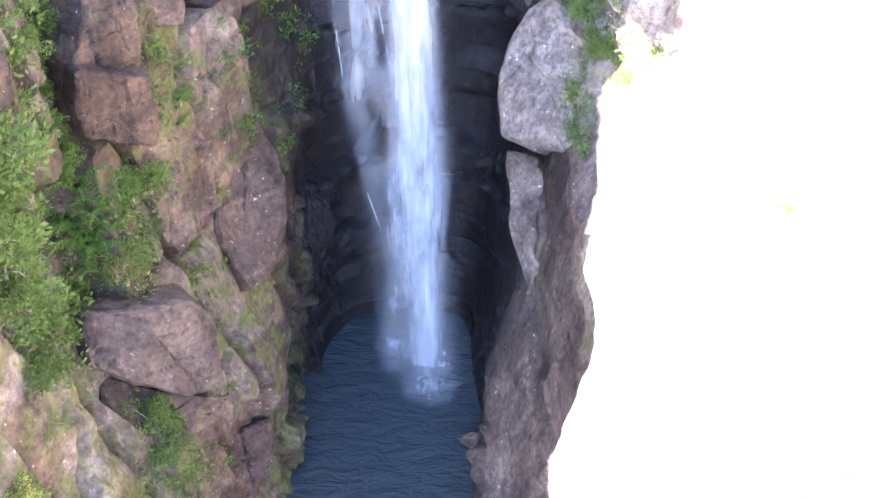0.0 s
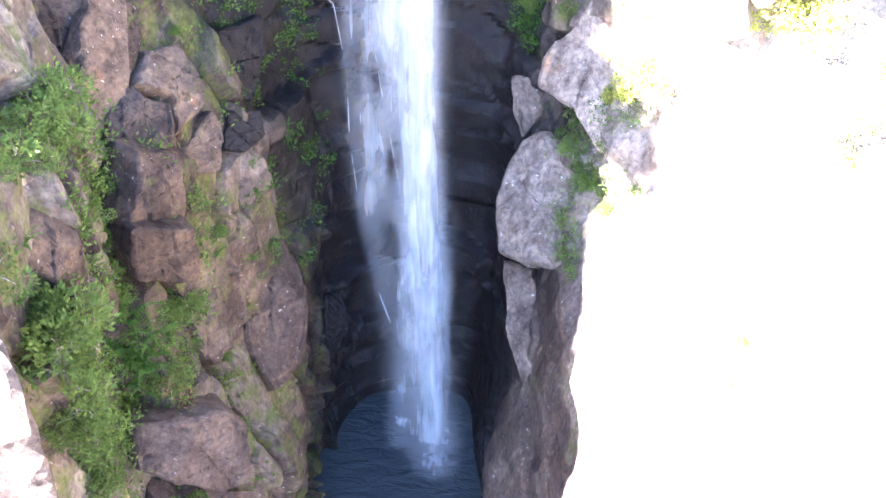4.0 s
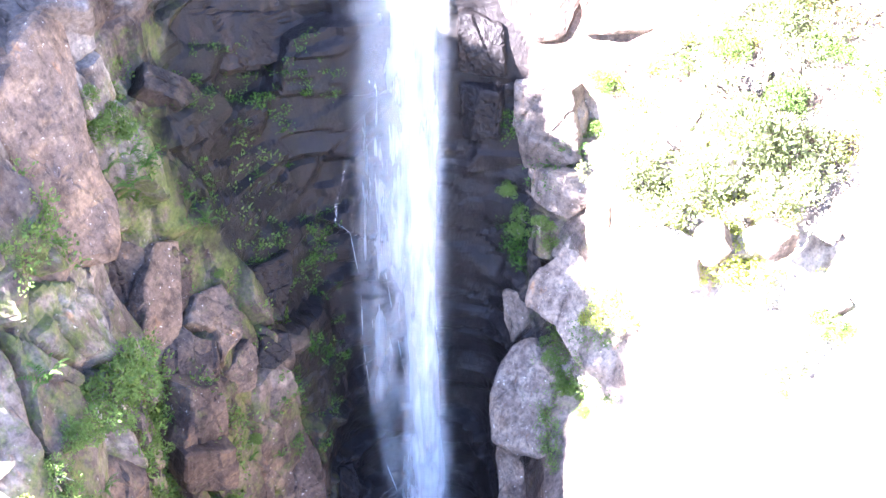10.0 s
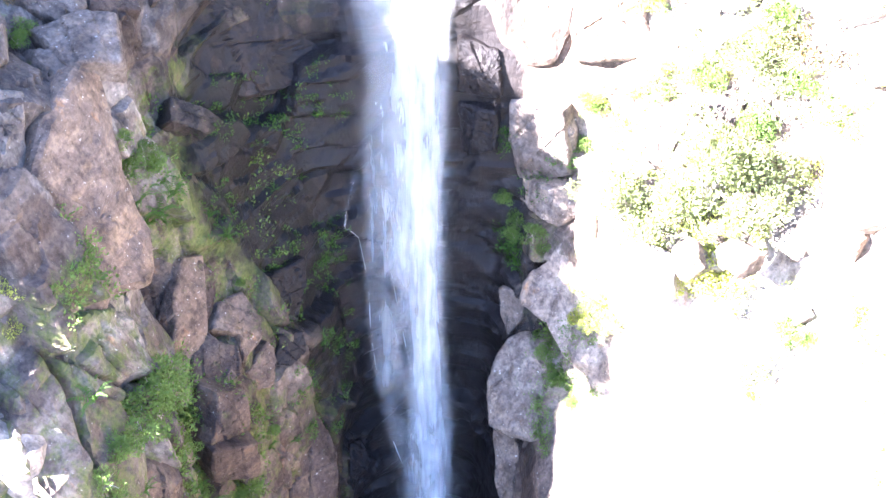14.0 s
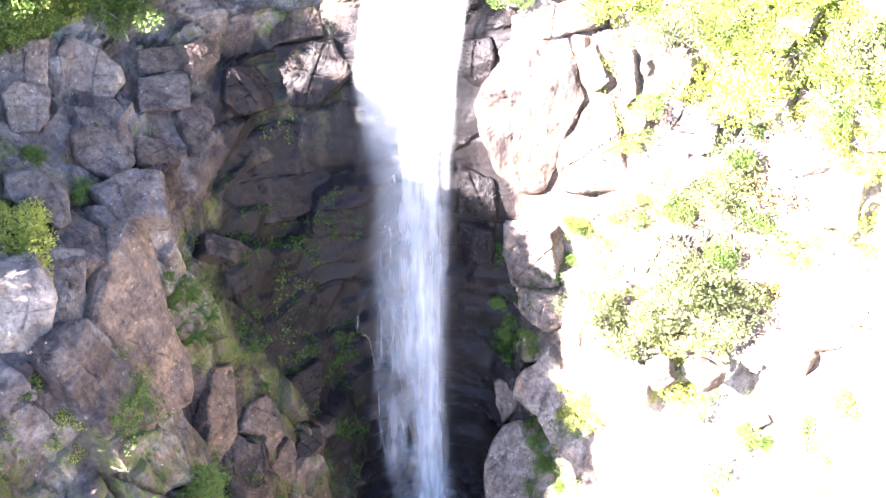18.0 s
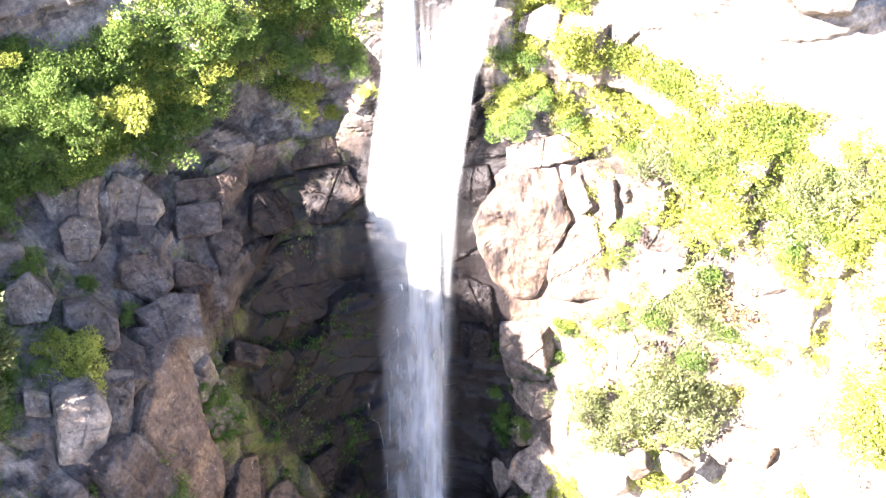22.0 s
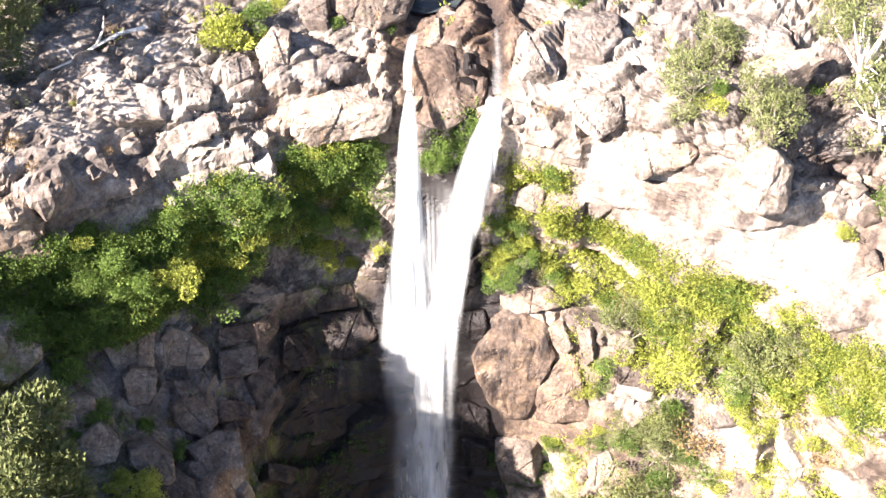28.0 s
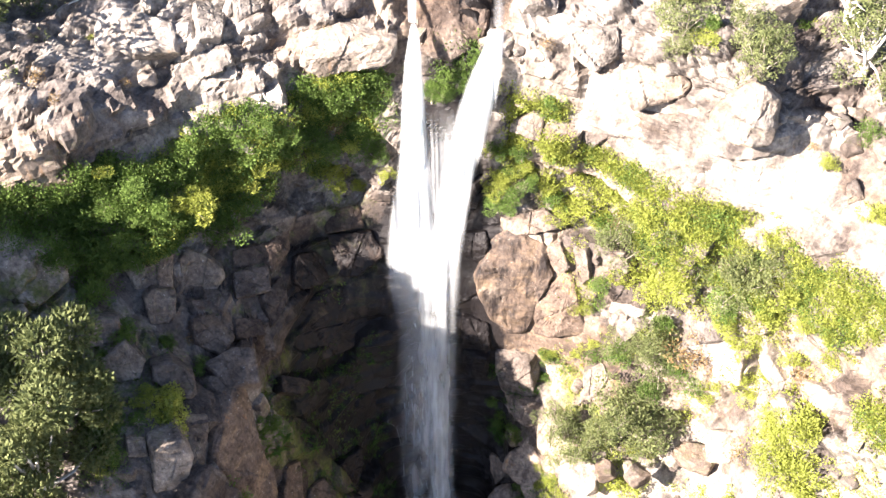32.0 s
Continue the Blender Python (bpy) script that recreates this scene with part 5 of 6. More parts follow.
grow("g", -23.6, 47.7, 52.9, 2.6)
grow("g", -25.3, 46.8, 49.4, 4.5)
grow("g", -24.4, 44.7, 46.7, 4.9)
grow("g", -25.3, 42.4, 46.2, 4.0)
grow("g", -23.0, 45.7, 48.2, 3.6)
grow("g", -8.6, 54.9, 47.2, 4.2)
grow("g", -7.5, 55.9, 48.8, 2.8)
grow("y", -9.7, 55.0, 44.6, 3.9)
grow("y", -9.0, 54.5, 43.6, 2.9)
grow("g", -11.1, 55.3, 45.3, 2.9)
grow("y", -5.4, 53.6, 46.1, 1.9)
grow("g", -6.4, 56.4, 50.8, 2.8)
grow("g", -13.4, 51.2, 53.2, 2.2)
grow("g", -13.9, 52.4, 48.6, 2.8)
grow("g", -17.3, 50.6, 48.9, 3.2)
grow("y", -17.2, 51.5, 51.0, 2.7)
grow("y", -14.0, 52.2, 50.0, 2.2)
grow("g", -18.0, 48.7, 45.7, 3.2)
grow("y", -15.9, 51.1, 46.0, 2.8)
grow("g", -21.9, 46.9, 49.6, 3.5)
grow("g", -21.0, 46.2, 48.2, 2.7)
grow("g", -22.7, 44.8, 46.7, 2.7)
grow("y", -7.6, 55.3, 43.1, 2.4)
grow("g", -6.4, 55.5, 48.1, 2.3)
grow("y", -20.8, 34.8, 44.1, 2.5)
grow("y", -19.6, 34.3, 42.4, 4.0)
grow("y", -19.6, 33.1, 42.3, 3.3)
grow("g", -22.5, 39.0, 45.4, 2.5)
grow("g", -20.2, 39.9, 43.1, 1.8)
grow("g", -23.2, 32.1, 44.2, 3.6)
grow("g", -22.1, 31.0, 43.7, 2.4)
grow("y", -23.0, 30.2, 43.2, 2.0)
grow("y", -21.1, 30.7, 40.3, 1.8)
grow("g", -18.2, 39.0, 41.5, 1.3)
grow("g", -23.8, 34.8, 45.0, 2.9)
grow("g", -22.2, 33.0, 44.1, 2.4)
grow("g", -21.0, 33.4, 43.8, 2.1)
grow("g", -23.7, 37.3, 45.7, 1.2)
grow("g", 3.5, 54.2, 48.2, 2.8)
grow("y", 3.6, 53.6, 45.5, 3.3)
grow("g", 3.2, 52.2, 44.3, 2.8)
grow("g", 4.9, 53.6, 48.4, 2.3)
grow("g", 5.3, 52.9, 45.8, 2.3)
grow("y", 4.3, 53.8, 46.9, 2.3)
grow("y", 8.6, 53.7, 45.7, 3.7)
grow("y", 9.8, 52.3, 44.0, 4.2)
grow("y", 7.9, 51.8, 44.2, 2.8)
grow("y", 11.1, 53.3, 45.7, 3.8)
grow("y", 12.4, 51.9, 45.5, 3.7)
grow("y", 14.3, 48.8, 47.6, 4.0)
grow("y", 16.3, 47.3, 47.8, 3.5)
grow("y", 18.1, 46.4, 47.9, 3.1)
grow("o", 13.4, 48.5, 43.1, 4.5)
grow("o", 11.6, 48.7, 43.3, 3.7)
grow("o", 15.0, 47.1, 45.4, 3.5)
grow("y", 14.6, 47.3, 41.4, 5.1)
grow("y", 12.9, 47.7, 41.1, 4.1)
grow("y", 16.1, 45.4, 43.2, 4.5)
grow("y", 18.5, 45.8, 44.0, 4.9)
grow("o", 20.1, 43.9, 44.5, 4.8)
grow("o", 21.4, 45.0, 46.8, 3.5)
grow("y", 23.1, 41.7, 46.5, 4.3)
grow("y", 21.7, 44.9, 49.1, 3.0)
grow("y", 23.7, 43.2, 48.9, 3.4)
grow("y", 10.8, 51.3, 43.2, 2.8)
grow("y", 20.0, 45.7, 47.8, 2.6)
grow("g", 10.7, 48.0, 37.3, 2.9)
grow("g", 11.1, 47.5, 40.6, 2.3)
grow("y", 10.3, 46.9, 33.6, 2.9)
grow("g", 11.3, 46.0, 33.1, 3.4)
grow("g", 12.8, 45.0, 35.1, 2.9)
grow("o", 14.8, 44.6, 36.7, 4.8)
grow("o", 15.6, 43.4, 35.0, 4.3)
grow("d", 16.3, 43.4, 37.8, 4.2)
grow("d", 17.9, 42.8, 38.3, 3.7)
grow("g", 17.9, 42.0, 35.3, 3.3)
grow("o", 8.3, 41.5, 29.3, 4.0)
grow("o", 9.7, 39.8, 28.3, 4.9)
grow("o", 13.0, 40.6, 30.4, 6.4)
grow("o", 14.9, 39.8, 29.7, 5.9)
grow("o", 13.8, 42.1, 31.1, 4.9)
grow("y", 11.6, 41.4, 29.9, 3.5)
grow("y", 13.2, 37.9, 27.8, 4.3)
grow("y", 8.2, 39.5, 24.0, 3.0)
grow("y", 18.9, 41.2, 34.9, 2.8)
grow("y", 22.0, 40.5, 36.6, 2.8)
grow("y", 24.3, 39.7, 42.3, 3.5)
grow("y", 23.5, 34.6, 41.1, 4.3)
grow("y", 22.8, 33.3, 39.1, 4.7)
grow("o", 22.3, 33.7, 36.0, 3.8)
grow("y", 23.9, 31.1, 38.3, 3.8)
grow("y", 22.4, 36.4, 38.9, 2.6)
grow("d", 20.8, 36.3, 35.2, 2.6)
grow("g", 7.7, 47.3, 31.5, 2.5)
grow("g", 9.2, 46.7, 31.0, 2.5)
grow("g", 7.0, 53.5, 53.6, 2.2)
grow("g", -1.0, 55.9, 52.2, 2.3)
grow("y", 22.3, 41.9, 44.4, 3.4)
grow("y", 24.3, 40.3, 45.3, 3.4)
grow("y", 19.4, 43.4, 42.0, 3.1)
grow("y", 20.3, 42.0, 41.0, 2.7)
grow("y", 22.1, 42.6, 41.3, 2.6)
grow("d", 23.8, 38.8, 41.8, 2.6)
grow("y", 10.8, 38.2, 28.0, 2.4)
grow("t", -32.1, 61.3, 60.7, 8.5)
grow("t", -28.9, 64.1, 61.0, 8.0)
grow("o", -26.3, 65.8, 60.9, 6.2)
grow("o", -29.9, 58.8, 59.7, 6.0)
grow("o", -30.9, 55.8, 60.2, 5.4)
grow("y", -15.4, 59.8, 60.1, 5.3)
grow("g", -13.4, 61.1, 60.7, 3.2)
grow("g", -7.8, 62.0, 59.9, 1.6)
grow("g", -8.0, 65.9, 60.6, 1.7)
grow("g", -4.5, 62.3, 59.4, 1.6)
grow("g", 8.5, 63.5, 60.6, 3.0)
grow("o", 15.2, 53.6, 59.9, 5.5)
grow("o", 14.4, 52.5, 59.5, 3.5)
grow("y", 16.4, 51.7, 61.1, 2.5)
grow("o", 19.8, 49.5, 60.0, 4.4)
grow("o", 17.3, 58.7, 60.6, 3.7)
grow("o", 26.1, 62.6, 61.3, 4.4)
grow("t", 29.6, 63.2, 61.0, 5.6)
grow("t", 26.2, 54.9, 60.0, 6.2)
grow("t", 27.0, 51.6, 58.0, 6.1)
grow("o", 28.5, 54.3, 59.8, 4.7)
grow("t", 29.9, 59.3, 60.5, 5.4)
grow("o", -30.8, 63.2, 60.9, 7.4)
grow("o", -30.6, 58.4, 61.0, 6.1)
grow("o", -28.0, 65.1, 61.1, 4.6)
grow("o", -28.6, 60.6, 61.4, 4.4)
grow("y", 27.3, 42.9, 54.1, 3.0)
grow("d", -22.4, 52.1, 57.0, 1.3)
grow("d", -27.8, 50.7, 58.9, 1.9)
grow("d", -5.9, 56.6, 51.3, 3.3)
grow("g", -7.3, 56.2, 49.1, 2.7)
grow("d", -9.3, 55.0, 49.6, 2.7)
grow("g", -0.9, 56.4, 52.7, 3.2)
grow("g", 0.6, 56.1, 53.5, 2.9)
grow("g", -1.7, 56.0, 52.0, 2.4)
grow("g", 6.8, 53.8, 52.6, 2.1)
grow("d", 6.2, 55.0, 58.0, 1.5)
grow("d", 23.4, 47.3, 55.9, 1.5)
grow("g", -10.7, 55.6, 53.1, 2.1)
grow("d", -23.4, 60.6, 60.5, 1.4)
grow("y", -24.9, 54.9, 58.7, 1.2)
grow("g", -6.5, 55.4, 48.1, 2.8)
grow("g", 27.0, 47.5, 56.8, 2.5)
grow("o", 28.6, 50.7, 58.2, 4.1)
grow("o", 25.3, 59.7, 60.7, 3.8)
grow("d", -25.9, 48.9, 58.6, 1.5)
grow("d", -9.2, 57.2, 57.7, 1.6)
grow("d", -19.7, 62.5, 60.1, 1.6)
grow("y", 24.3, 46.0, 55.5, 2.0)
grow("g", 23.2, 54.5, 59.9, 1.5)
grow("o", 18.7, 52.8, 61.2, 3.0)
grow("g", -13.2, 27.8, 29.3, 3.8)
grow("g", -13.1, 30.2, 29.1, 4.1)
grow("f", -14.4, 27.2, 32.7, 2.2)
grow("g", -13.9, 24.5, 30.0, 2.2)
grow("g", -13.6, 26.4, 30.0, 2.4)
grow("g", -13.5, 23.9, 27.8, 3.5)
grow("g", -12.5, 24.7, 23.1, 4.9)
grow("g", -13.1, 25.4, 24.5, 2.7)
grow("f", -11.8, 30.1, 17.2, 3.2)
grow("f", -12.0, 30.6, 19.5, 2.7)
grow("d", -11.3, 30.1, 15.9, 2.4)
grow("g", -12.5, 31.4, 21.1, 1.9)
grow("g", -12.6, 32.8, 23.7, 2.1)
grow("g", -11.3, 32.6, 24.1, 1.8)
grow("f", -13.3, 37.4, 33.5, 2.1)
grow("f", -14.1, 38.0, 32.2, 2.0)
grow("g", -14.2, 37.1, 36.0, 2.1)
grow("f", -12.7, 38.2, 33.9, 1.8)
grow("g", -13.3, 38.6, 34.9, 1.8)
grow("y", -14.7, 22.8, 30.5, 1.8)
grow("y", -15.3, 23.5, 28.3, 1.6)
grow("g", -10.7, 31.9, 17.9, 2.2)
grow("f", -12.4, 30.4, 18.1, 2.8)
grow("f", -11.1, 30.2, 19.1, 2.3)
grow("g", -12.1, 30.0, 25.0, 1.6)
grow("g", -13.7, 38.3, 35.8, 1.8)
grow("f", -14.5, 37.6, 32.0, 1.5)
grow("f", -8.0, 45.9, 27.8, 0.9)
grow("f", -8.1, 46.1, 29.7, 0.8)
grow("f", -9.2, 44.4, 28.3, 0.9)
grow("f", -7.4, 45.2, 24.9, 1.0)
grow("f", -8.4, 41.9, 21.8, 0.9)
grow("g", -10.7, 39.5, 26.1, 0.9)
grow("f", -10.0, 39.2, 24.3, 1.0)
grow("f", -11.1, 40.3, 29.0, 1.5)
grow("g", -9.3, 35.1, 19.4, 1.2)
grow("f", -11.8, 40.7, 30.1, 1.2)
grow("g", 3.9, 46.2, 23.9, 1.9)
grow("g", 4.6, 43.8, 25.3, 1.8)
grow("g", 3.1, 46.8, 25.2, 1.5)
grow("g", 6.0, 42.3, 21.2, 1.3)
grow("g", 5.5, 40.3, 19.4, 1.7)
grow("g", 6.2, 39.5, 18.4, 1.6)
grow("g", 6.8, 38.0, 17.7, 1.4)
grow("g", 4.0, 47.7, 29.0, 1.8)
grow("g", 7.3, 46.7, 29.0, 1.8)
grow("y", 7.6, 40.5, 23.4, 1.8)
grow("g", 6.1, 42.8, 22.7, 1.8)
grow("g", 16.5, 35.3, 26.6, 2.4)
grow("y", 14.8, 33.6, 24.5, 1.5)
grow("y", 15.7, 29.4, 22.6, 1.3)
grow("y", 12.6, 37.6, 27.7, 0.9)
grow("y", 14.9, 40.0, 29.8, 2.0)
grow("y", 13.5, 39.7, 30.0, 1.7)
grow("g", 17.3, 34.9, 26.6, 1.7)
grow("y", 10.9, 29.6, 19.1, 1.2)
grow("g", 5.1, 43.9, 24.2, 1.4)
grow("g", 3.7, 45.8, 23.4, 1.5)
grow("y", 7.1, 40.6, 22.3, 1.4)
grow("g", 4.6, 47.8, 29.4, 1.4)
grow("g", -12.1, 24.7, 19.9, 3.6)
grow("g", -12.3, 25.7, 22.4, 2.8)
grow("g", -13.3, 26.0, 16.4, 3.6)
grow("g", -12.3, 25.1, 15.8, 2.3)
grow("f", -12.1, 30.2, 17.3, 3.0)
grow("f", -12.6, 30.4, 16.0, 2.5)
grow("f", -11.3, 30.1, 18.4, 2.0)
grow("g", -12.4, 31.0, 19.6, 2.2)
grow("g", -12.5, 32.4, 23.4, 2.0)
grow("g", -11.0, 30.2, 15.7, 2.7)
grow("d", -10.8, 30.6, 14.6, 1.8)
grow("g", -10.2, 32.5, 17.7, 1.7)
grow("g", -10.5, 27.5, 10.6, 2.2)
grow("g", -9.7, 27.1, 10.0, 2.2)
grow("g", -12.5, 24.5, 14.3, 1.4)
grow("y", 7.0, 38.4, 18.0, 1.1)
grow("g", 6.2, 39.5, 18.4, 1.4)
grow("y", 10.3, 28.3, 18.6, 0.7)
grow("y", 8.9, 22.6, 15.0, 0.9)
grow("y", 11.4, 20.3, 17.3, 1.5)
grow("y", 10.3, 20.4, 16.3, 1.3)
grow("y", 9.5, 22.7, 16.1, 0.9)
grow("y", -12.8, 21.5, 14.9, 1.5)
grow("f", -9.5, 34.6, 18.8, 1.2)
grow("g", -12.7, 31.6, 22.2, 1.6)
grow("f", -12.8, 28.6, 15.2, 1.8)
grow("g", -11.0, 31.3, 18.7, 1.7)
grow("g", -10.2, 30.9, 13.7, 1.6)
grow("f", -10.8, 28.0, 10.6, 1.6)
grow("g", -9.6, 29.4, 9.1, 1.6)
grow("f", -12.0, 30.2, 24.4, 1.1)
grow("y", 9.3, 28.0, 17.5, 0.8)
grow("f", -12.2, 30.8, 19.5, 1.5)
grow("g", -12.2, 24.9, 21.4, 2.3)
grow("y", 3.1, 54.3, 48.4, 2.4)
grow("y", 3.5, 54.0, 46.1, 2.6)
grow("y", 3.3, 52.8, 45.4, 2.4)
grow("g", 4.0, 51.9, 44.8, 2.2)
grow("y", 4.5, 54.3, 49.0, 2.1)
grow("y", 5.1, 53.8, 47.0, 2.2)
grow("y", 6.9, 53.1, 45.4, 2.6)
grow("y", 7.6, 53.6, 47.0, 2.4)
grow("g", 7.4, 52.2, 44.4, 2.4)
grow("y", 8.9, 53.0, 44.0, 2.9)
grow("f", -12.0, 29.6, 20.9, 1.8)
grow("f", -12.2, 30.3, 17.5, 2.3)
grow("f", -11.9, 30.2, 16.1, 2.4)
grow("f", -12.9, 30.4, 14.9, 2.1)
grow("f", -11.2, 30.0, 18.1, 1.8)
grow("f", -12.1, 32.6, 24.3, 1.5)
grow("f", -12.7, 32.3, 23.1, 1.3)
grow("g", -12.4, 25.0, 23.0, 2.2)
grow("g", -12.3, 24.5, 21.3, 2.5)
grow("g", -13.5, 27.2, 16.2, 2.3)
grow("g", -12.7, 29.3, 28.8, 2.2)
grow("g", -13.5, 31.0, 29.3, 2.2)
grow("d", -11.0, 30.1, 16.2, 1.5)
grow("f", -10.9, 28.1, 10.6, 1.4)
grow("g", -10.6, 31.8, 15.9, 1.7)
grow("f", -9.3, 34.9, 18.8, 1.0)
grow("g", -8.4, 41.7, 21.5, 1.1)
grow("f", -8.3, 36.6, 16.7, 0.9)
grow("f", -7.0, 41.3, 20.3, 0.7)
grow("g", -8.9, 32.1, 10.8, 1.0)
grow("f", -12.3, 29.7, 14.3, 2.1)
grow("f", -12.0, 29.6, 22.6, 1.5)
grow("y", -16.4, 51.3, 50.0, 3.6)
grow("y", -13.9, 52.2, 49.9, 3.5)
grow("y", -16.6, 50.5, 47.2, 3.1)
grow("y", -18.7, 47.5, 50.0, 3.0)
grow("y", -9.5, 55.5, 45.0, 3.2)
grow("y", -10.5, 53.9, 48.2, 2.9)
grow("y", -7.8, 54.9, 48.4, 2.6)
grow("y", -15.1, 51.5, 48.2, 3.1)
grow("y", -17.8, 50.0, 49.5, 2.6)
grow("g", -20.6, 46.6, 50.0, 3.0)
grow("g", -23.4, 46.5, 49.1, 3.0)
grow("g", -26.5, 45.8, 48.4, 3.6)
grow("g", -26.7, 42.0, 49.7, 3.0)
grow("y", -23.8, 47.7, 53.5, 2.2)
grow("o", 12.6, 45.4, 34.9, 3.2)
grow("o", 14.7, 44.3, 36.4, 4)
grow("g", 15.4, 45.4, 37.9, 2.6)
grow("y", 24.6, 36.1, 40.8, 6)
grow("y", 23.7, 33.4, 39.6, 6)
grow("y", 22.3, 34.1, 39.9, 4)
grow("g", 11.9, 51.1, 43.0, 3.6)
grow("d", 12.4, 51.1, 43.7, 3)
grow("d", 17.7, 43.7, 39.4, 2.6)
grow("d", 23.5, 41.5, 42.6, 3)
grow("g", 21.3, 45.2, 47.1, 3)
grow("o", 22.7, 43.6, 46.4, 4)
grow("o", 20.0, 44.1, 44.8, 4)
grow("o", 18.0, 45.9, 44.4, 4)
grow("g", 19.2, 43.6, 43.3, 3.4)
grow("y", 9.9, 47.8, 37.6, 2.4)
grow("y", 11.0, 46.3, 34.7, 2)
grow("y", 7.9, 47.2, 31.9, 1.8)
grow("y", 9.4, 46.6, 32.9, 1.8)
grow("y", 19.2, 41.3, 36.4, 2)
grow("y", 20.9, 40.7, 38.6, 2)
grow("g", 16.8, 43.0, 36.2, 2.6)
grow("d", 19.1, 41.8, 37.7, 2.2)
grow("g", 15.0, 42.6, 33.7, 3)
grow("o", 9.3, 41.5, 29.4, 4)
grow("o", 11.9, 40.4, 29.7, 4.5)
grow("y", -19.3, 35.5, 43.1, 3.4)
grow("y", -20.9, 35.7, 43.9, 2)
grow("g", -23.7, 31.9, 44.0, 4)
grow("g", -23.4, 34.7, 44.4, 3)
grow("g", -22.7, 39.7, 45.6, 2)
grow("g", -20.2, 40.4, 43.1, 1.4)
grow("d", -19.0, 41.3, 42.2, 1.2)
grow("g", -18.1, 39.8, 41.7, 1.4)
grow("y", -22.8, 30.7, 43.4, 1.8)
grow("y", -19.6, 34.3, 43.0, 3.6)
grow("y", -19.2, 28.9, 36.2, 4)
grow("y", -17.4, 29.1, 36.8, 3)
grow("g", -19.4, 29.3, 38.7, 3)
grow("y", -17.5, 28.7, 35.1, 2.4)
grow("f", -14.0, 37.1, 34.5, 1.8)
grow("f", -13.3, 38.3, 34.4, 1.8)
grow("f", -14.2, 37.9, 32.5, 1.6)
grow("f", -12.8, 38.6, 33.6, 1.6)
grow("f", -14.2, 37.3, 35.8, 1.6)
grow("f", -13.7, 39.0, 31.3, 1.4)
grow("g", -14.1, 37.1, 37.7, 1.4)
grow("f", -11.8, 30.5, 18.5, 1.6)
grow("f", -11.5, 30.2, 17.4, 1.8)
grow("f", -12.1, 30.8, 19.5, 1.5)
grow("f", -11.6, 30.2, 15.5, 1.6)
grow("f", -12.5, 32.4, 20.9, 1.3)
grow("g", -10.3, 32.4, 18.0, 1.6)
grow("g", -10.9, 30.9, 17.6, 1.6)
grow("d", -10.4, 30.7, 14.0, 1.8)
grow("g", -9.6, 33.9, 13.2, 1.2)
grow("f", -13.1, 24.8, 26.5, 1.4)
grow("f", -13.0, 26.1, 27.7, 1.4)
grow("g", -13.6, 23.7, 28.7, 2.4)
grow("y", -12.9, 26.9, 24.3, 1.6)
grow("f", -12.2, 30.5, 18.2, 1.6)
grow("f", -11.7, 30.3, 17.6, 1.5)
grow("g", -9.8, 27.6, 9.9, 1.8)
grow("f", -10.8, 28.5, 10.4, 1.2)
grow("g", -10.8, 32.6, 18.4, 1.4)
grow("y", 7.4, 47.3, 32.0, 1.6)
grow("g", 7.5, 47.0, 29.3, 1.4)
grow("g", 3.9, 47.8, 29.4, 1.2)
grow("y", 7.1, 41.7, 23.6, 1.6)
grow("g", 5.7, 40.1, 18.8, 1.0)
grow("g", 6.7, 39.2, 18.2, 1.1)
grow("g", 5.2, 42.4, 18.8, 0.9)
grow("o", 15.6, 41.9, 31.3, 4.5)
grow("o", 13.6, 43.0, 31.6, 3.5)
grow("o", 13.2, 40.8, 30.2, 3)
grow("g", 16.9, 42.9, 36.7, 3)
grow("o", 14.3, 34.5, 24.9, 4)
grow("y", 20.6, 33.7, 31.9, 4)
grow("o", 18.9, 33.6, 28.2, 3.5)
grow("y", 15.6, 45.2, 37.8, 3)
grow("g", 16.9, 47.0, 39.0, 2.4)
grow("y", -15.1, 60.4, 60.6, 3)
grow("y", -13.8, 60.2, 59.8, 2.6)
grow("y", -12.3, 63.4, 60.4, 2.4)
grow("d", -6.3, 57.0, 51.9, 2.4)
grow("g", -8.5, 54.8, 47.6, 3)
grow("g", -10.0, 54.3, 49.3, 3)
grow("y", -8.8, 55.5, 50.4, 1.8)
grow("o", 15.4, 56.8, 60.0, 4)
grow("o", 17.6, 57.3, 60.6, 4)
grow("g", 16.6, 53.2, 61.1, 2)
grow("o", 20.5, 51.5, 60.6, 3.4)
grow("o", 18.9, 50.7, 60.4, 2.8)
grow("d", 24.9, 62.9, 61.7, 3)
grow("o", 27.3, 65.8, 61.1, 4)
grow("y", 8.4, 64.2, 60.8, 2)
grow("g", 4.3, 53.8, 46.3, 2.6)
grow("g", 3.7, 54.5, 48.5, 2.2)
grow("g", 4.3, 52.1, 45.0, 2)
grow("y", 5.6, 53.7, 46.3, 1.6)

# the ledge under the west rim is closed with shrubs
ledge_rng = np.random.default_rng(41)
ledge_spots = np.where((PD[:, 0] > -27) & (PD[:, 0] < -5.5) & (PD[:, 2] > 46.2) & (PD[:, 2] < 52.5) & (PD[:, 1] > 42.5))[0]
for spot in ledge_rng.choice(ledge_spots, 46, replace=False):
    grow("g", *PD[spot].round(1), ledge_rng.uniform(1.6, 3.6))


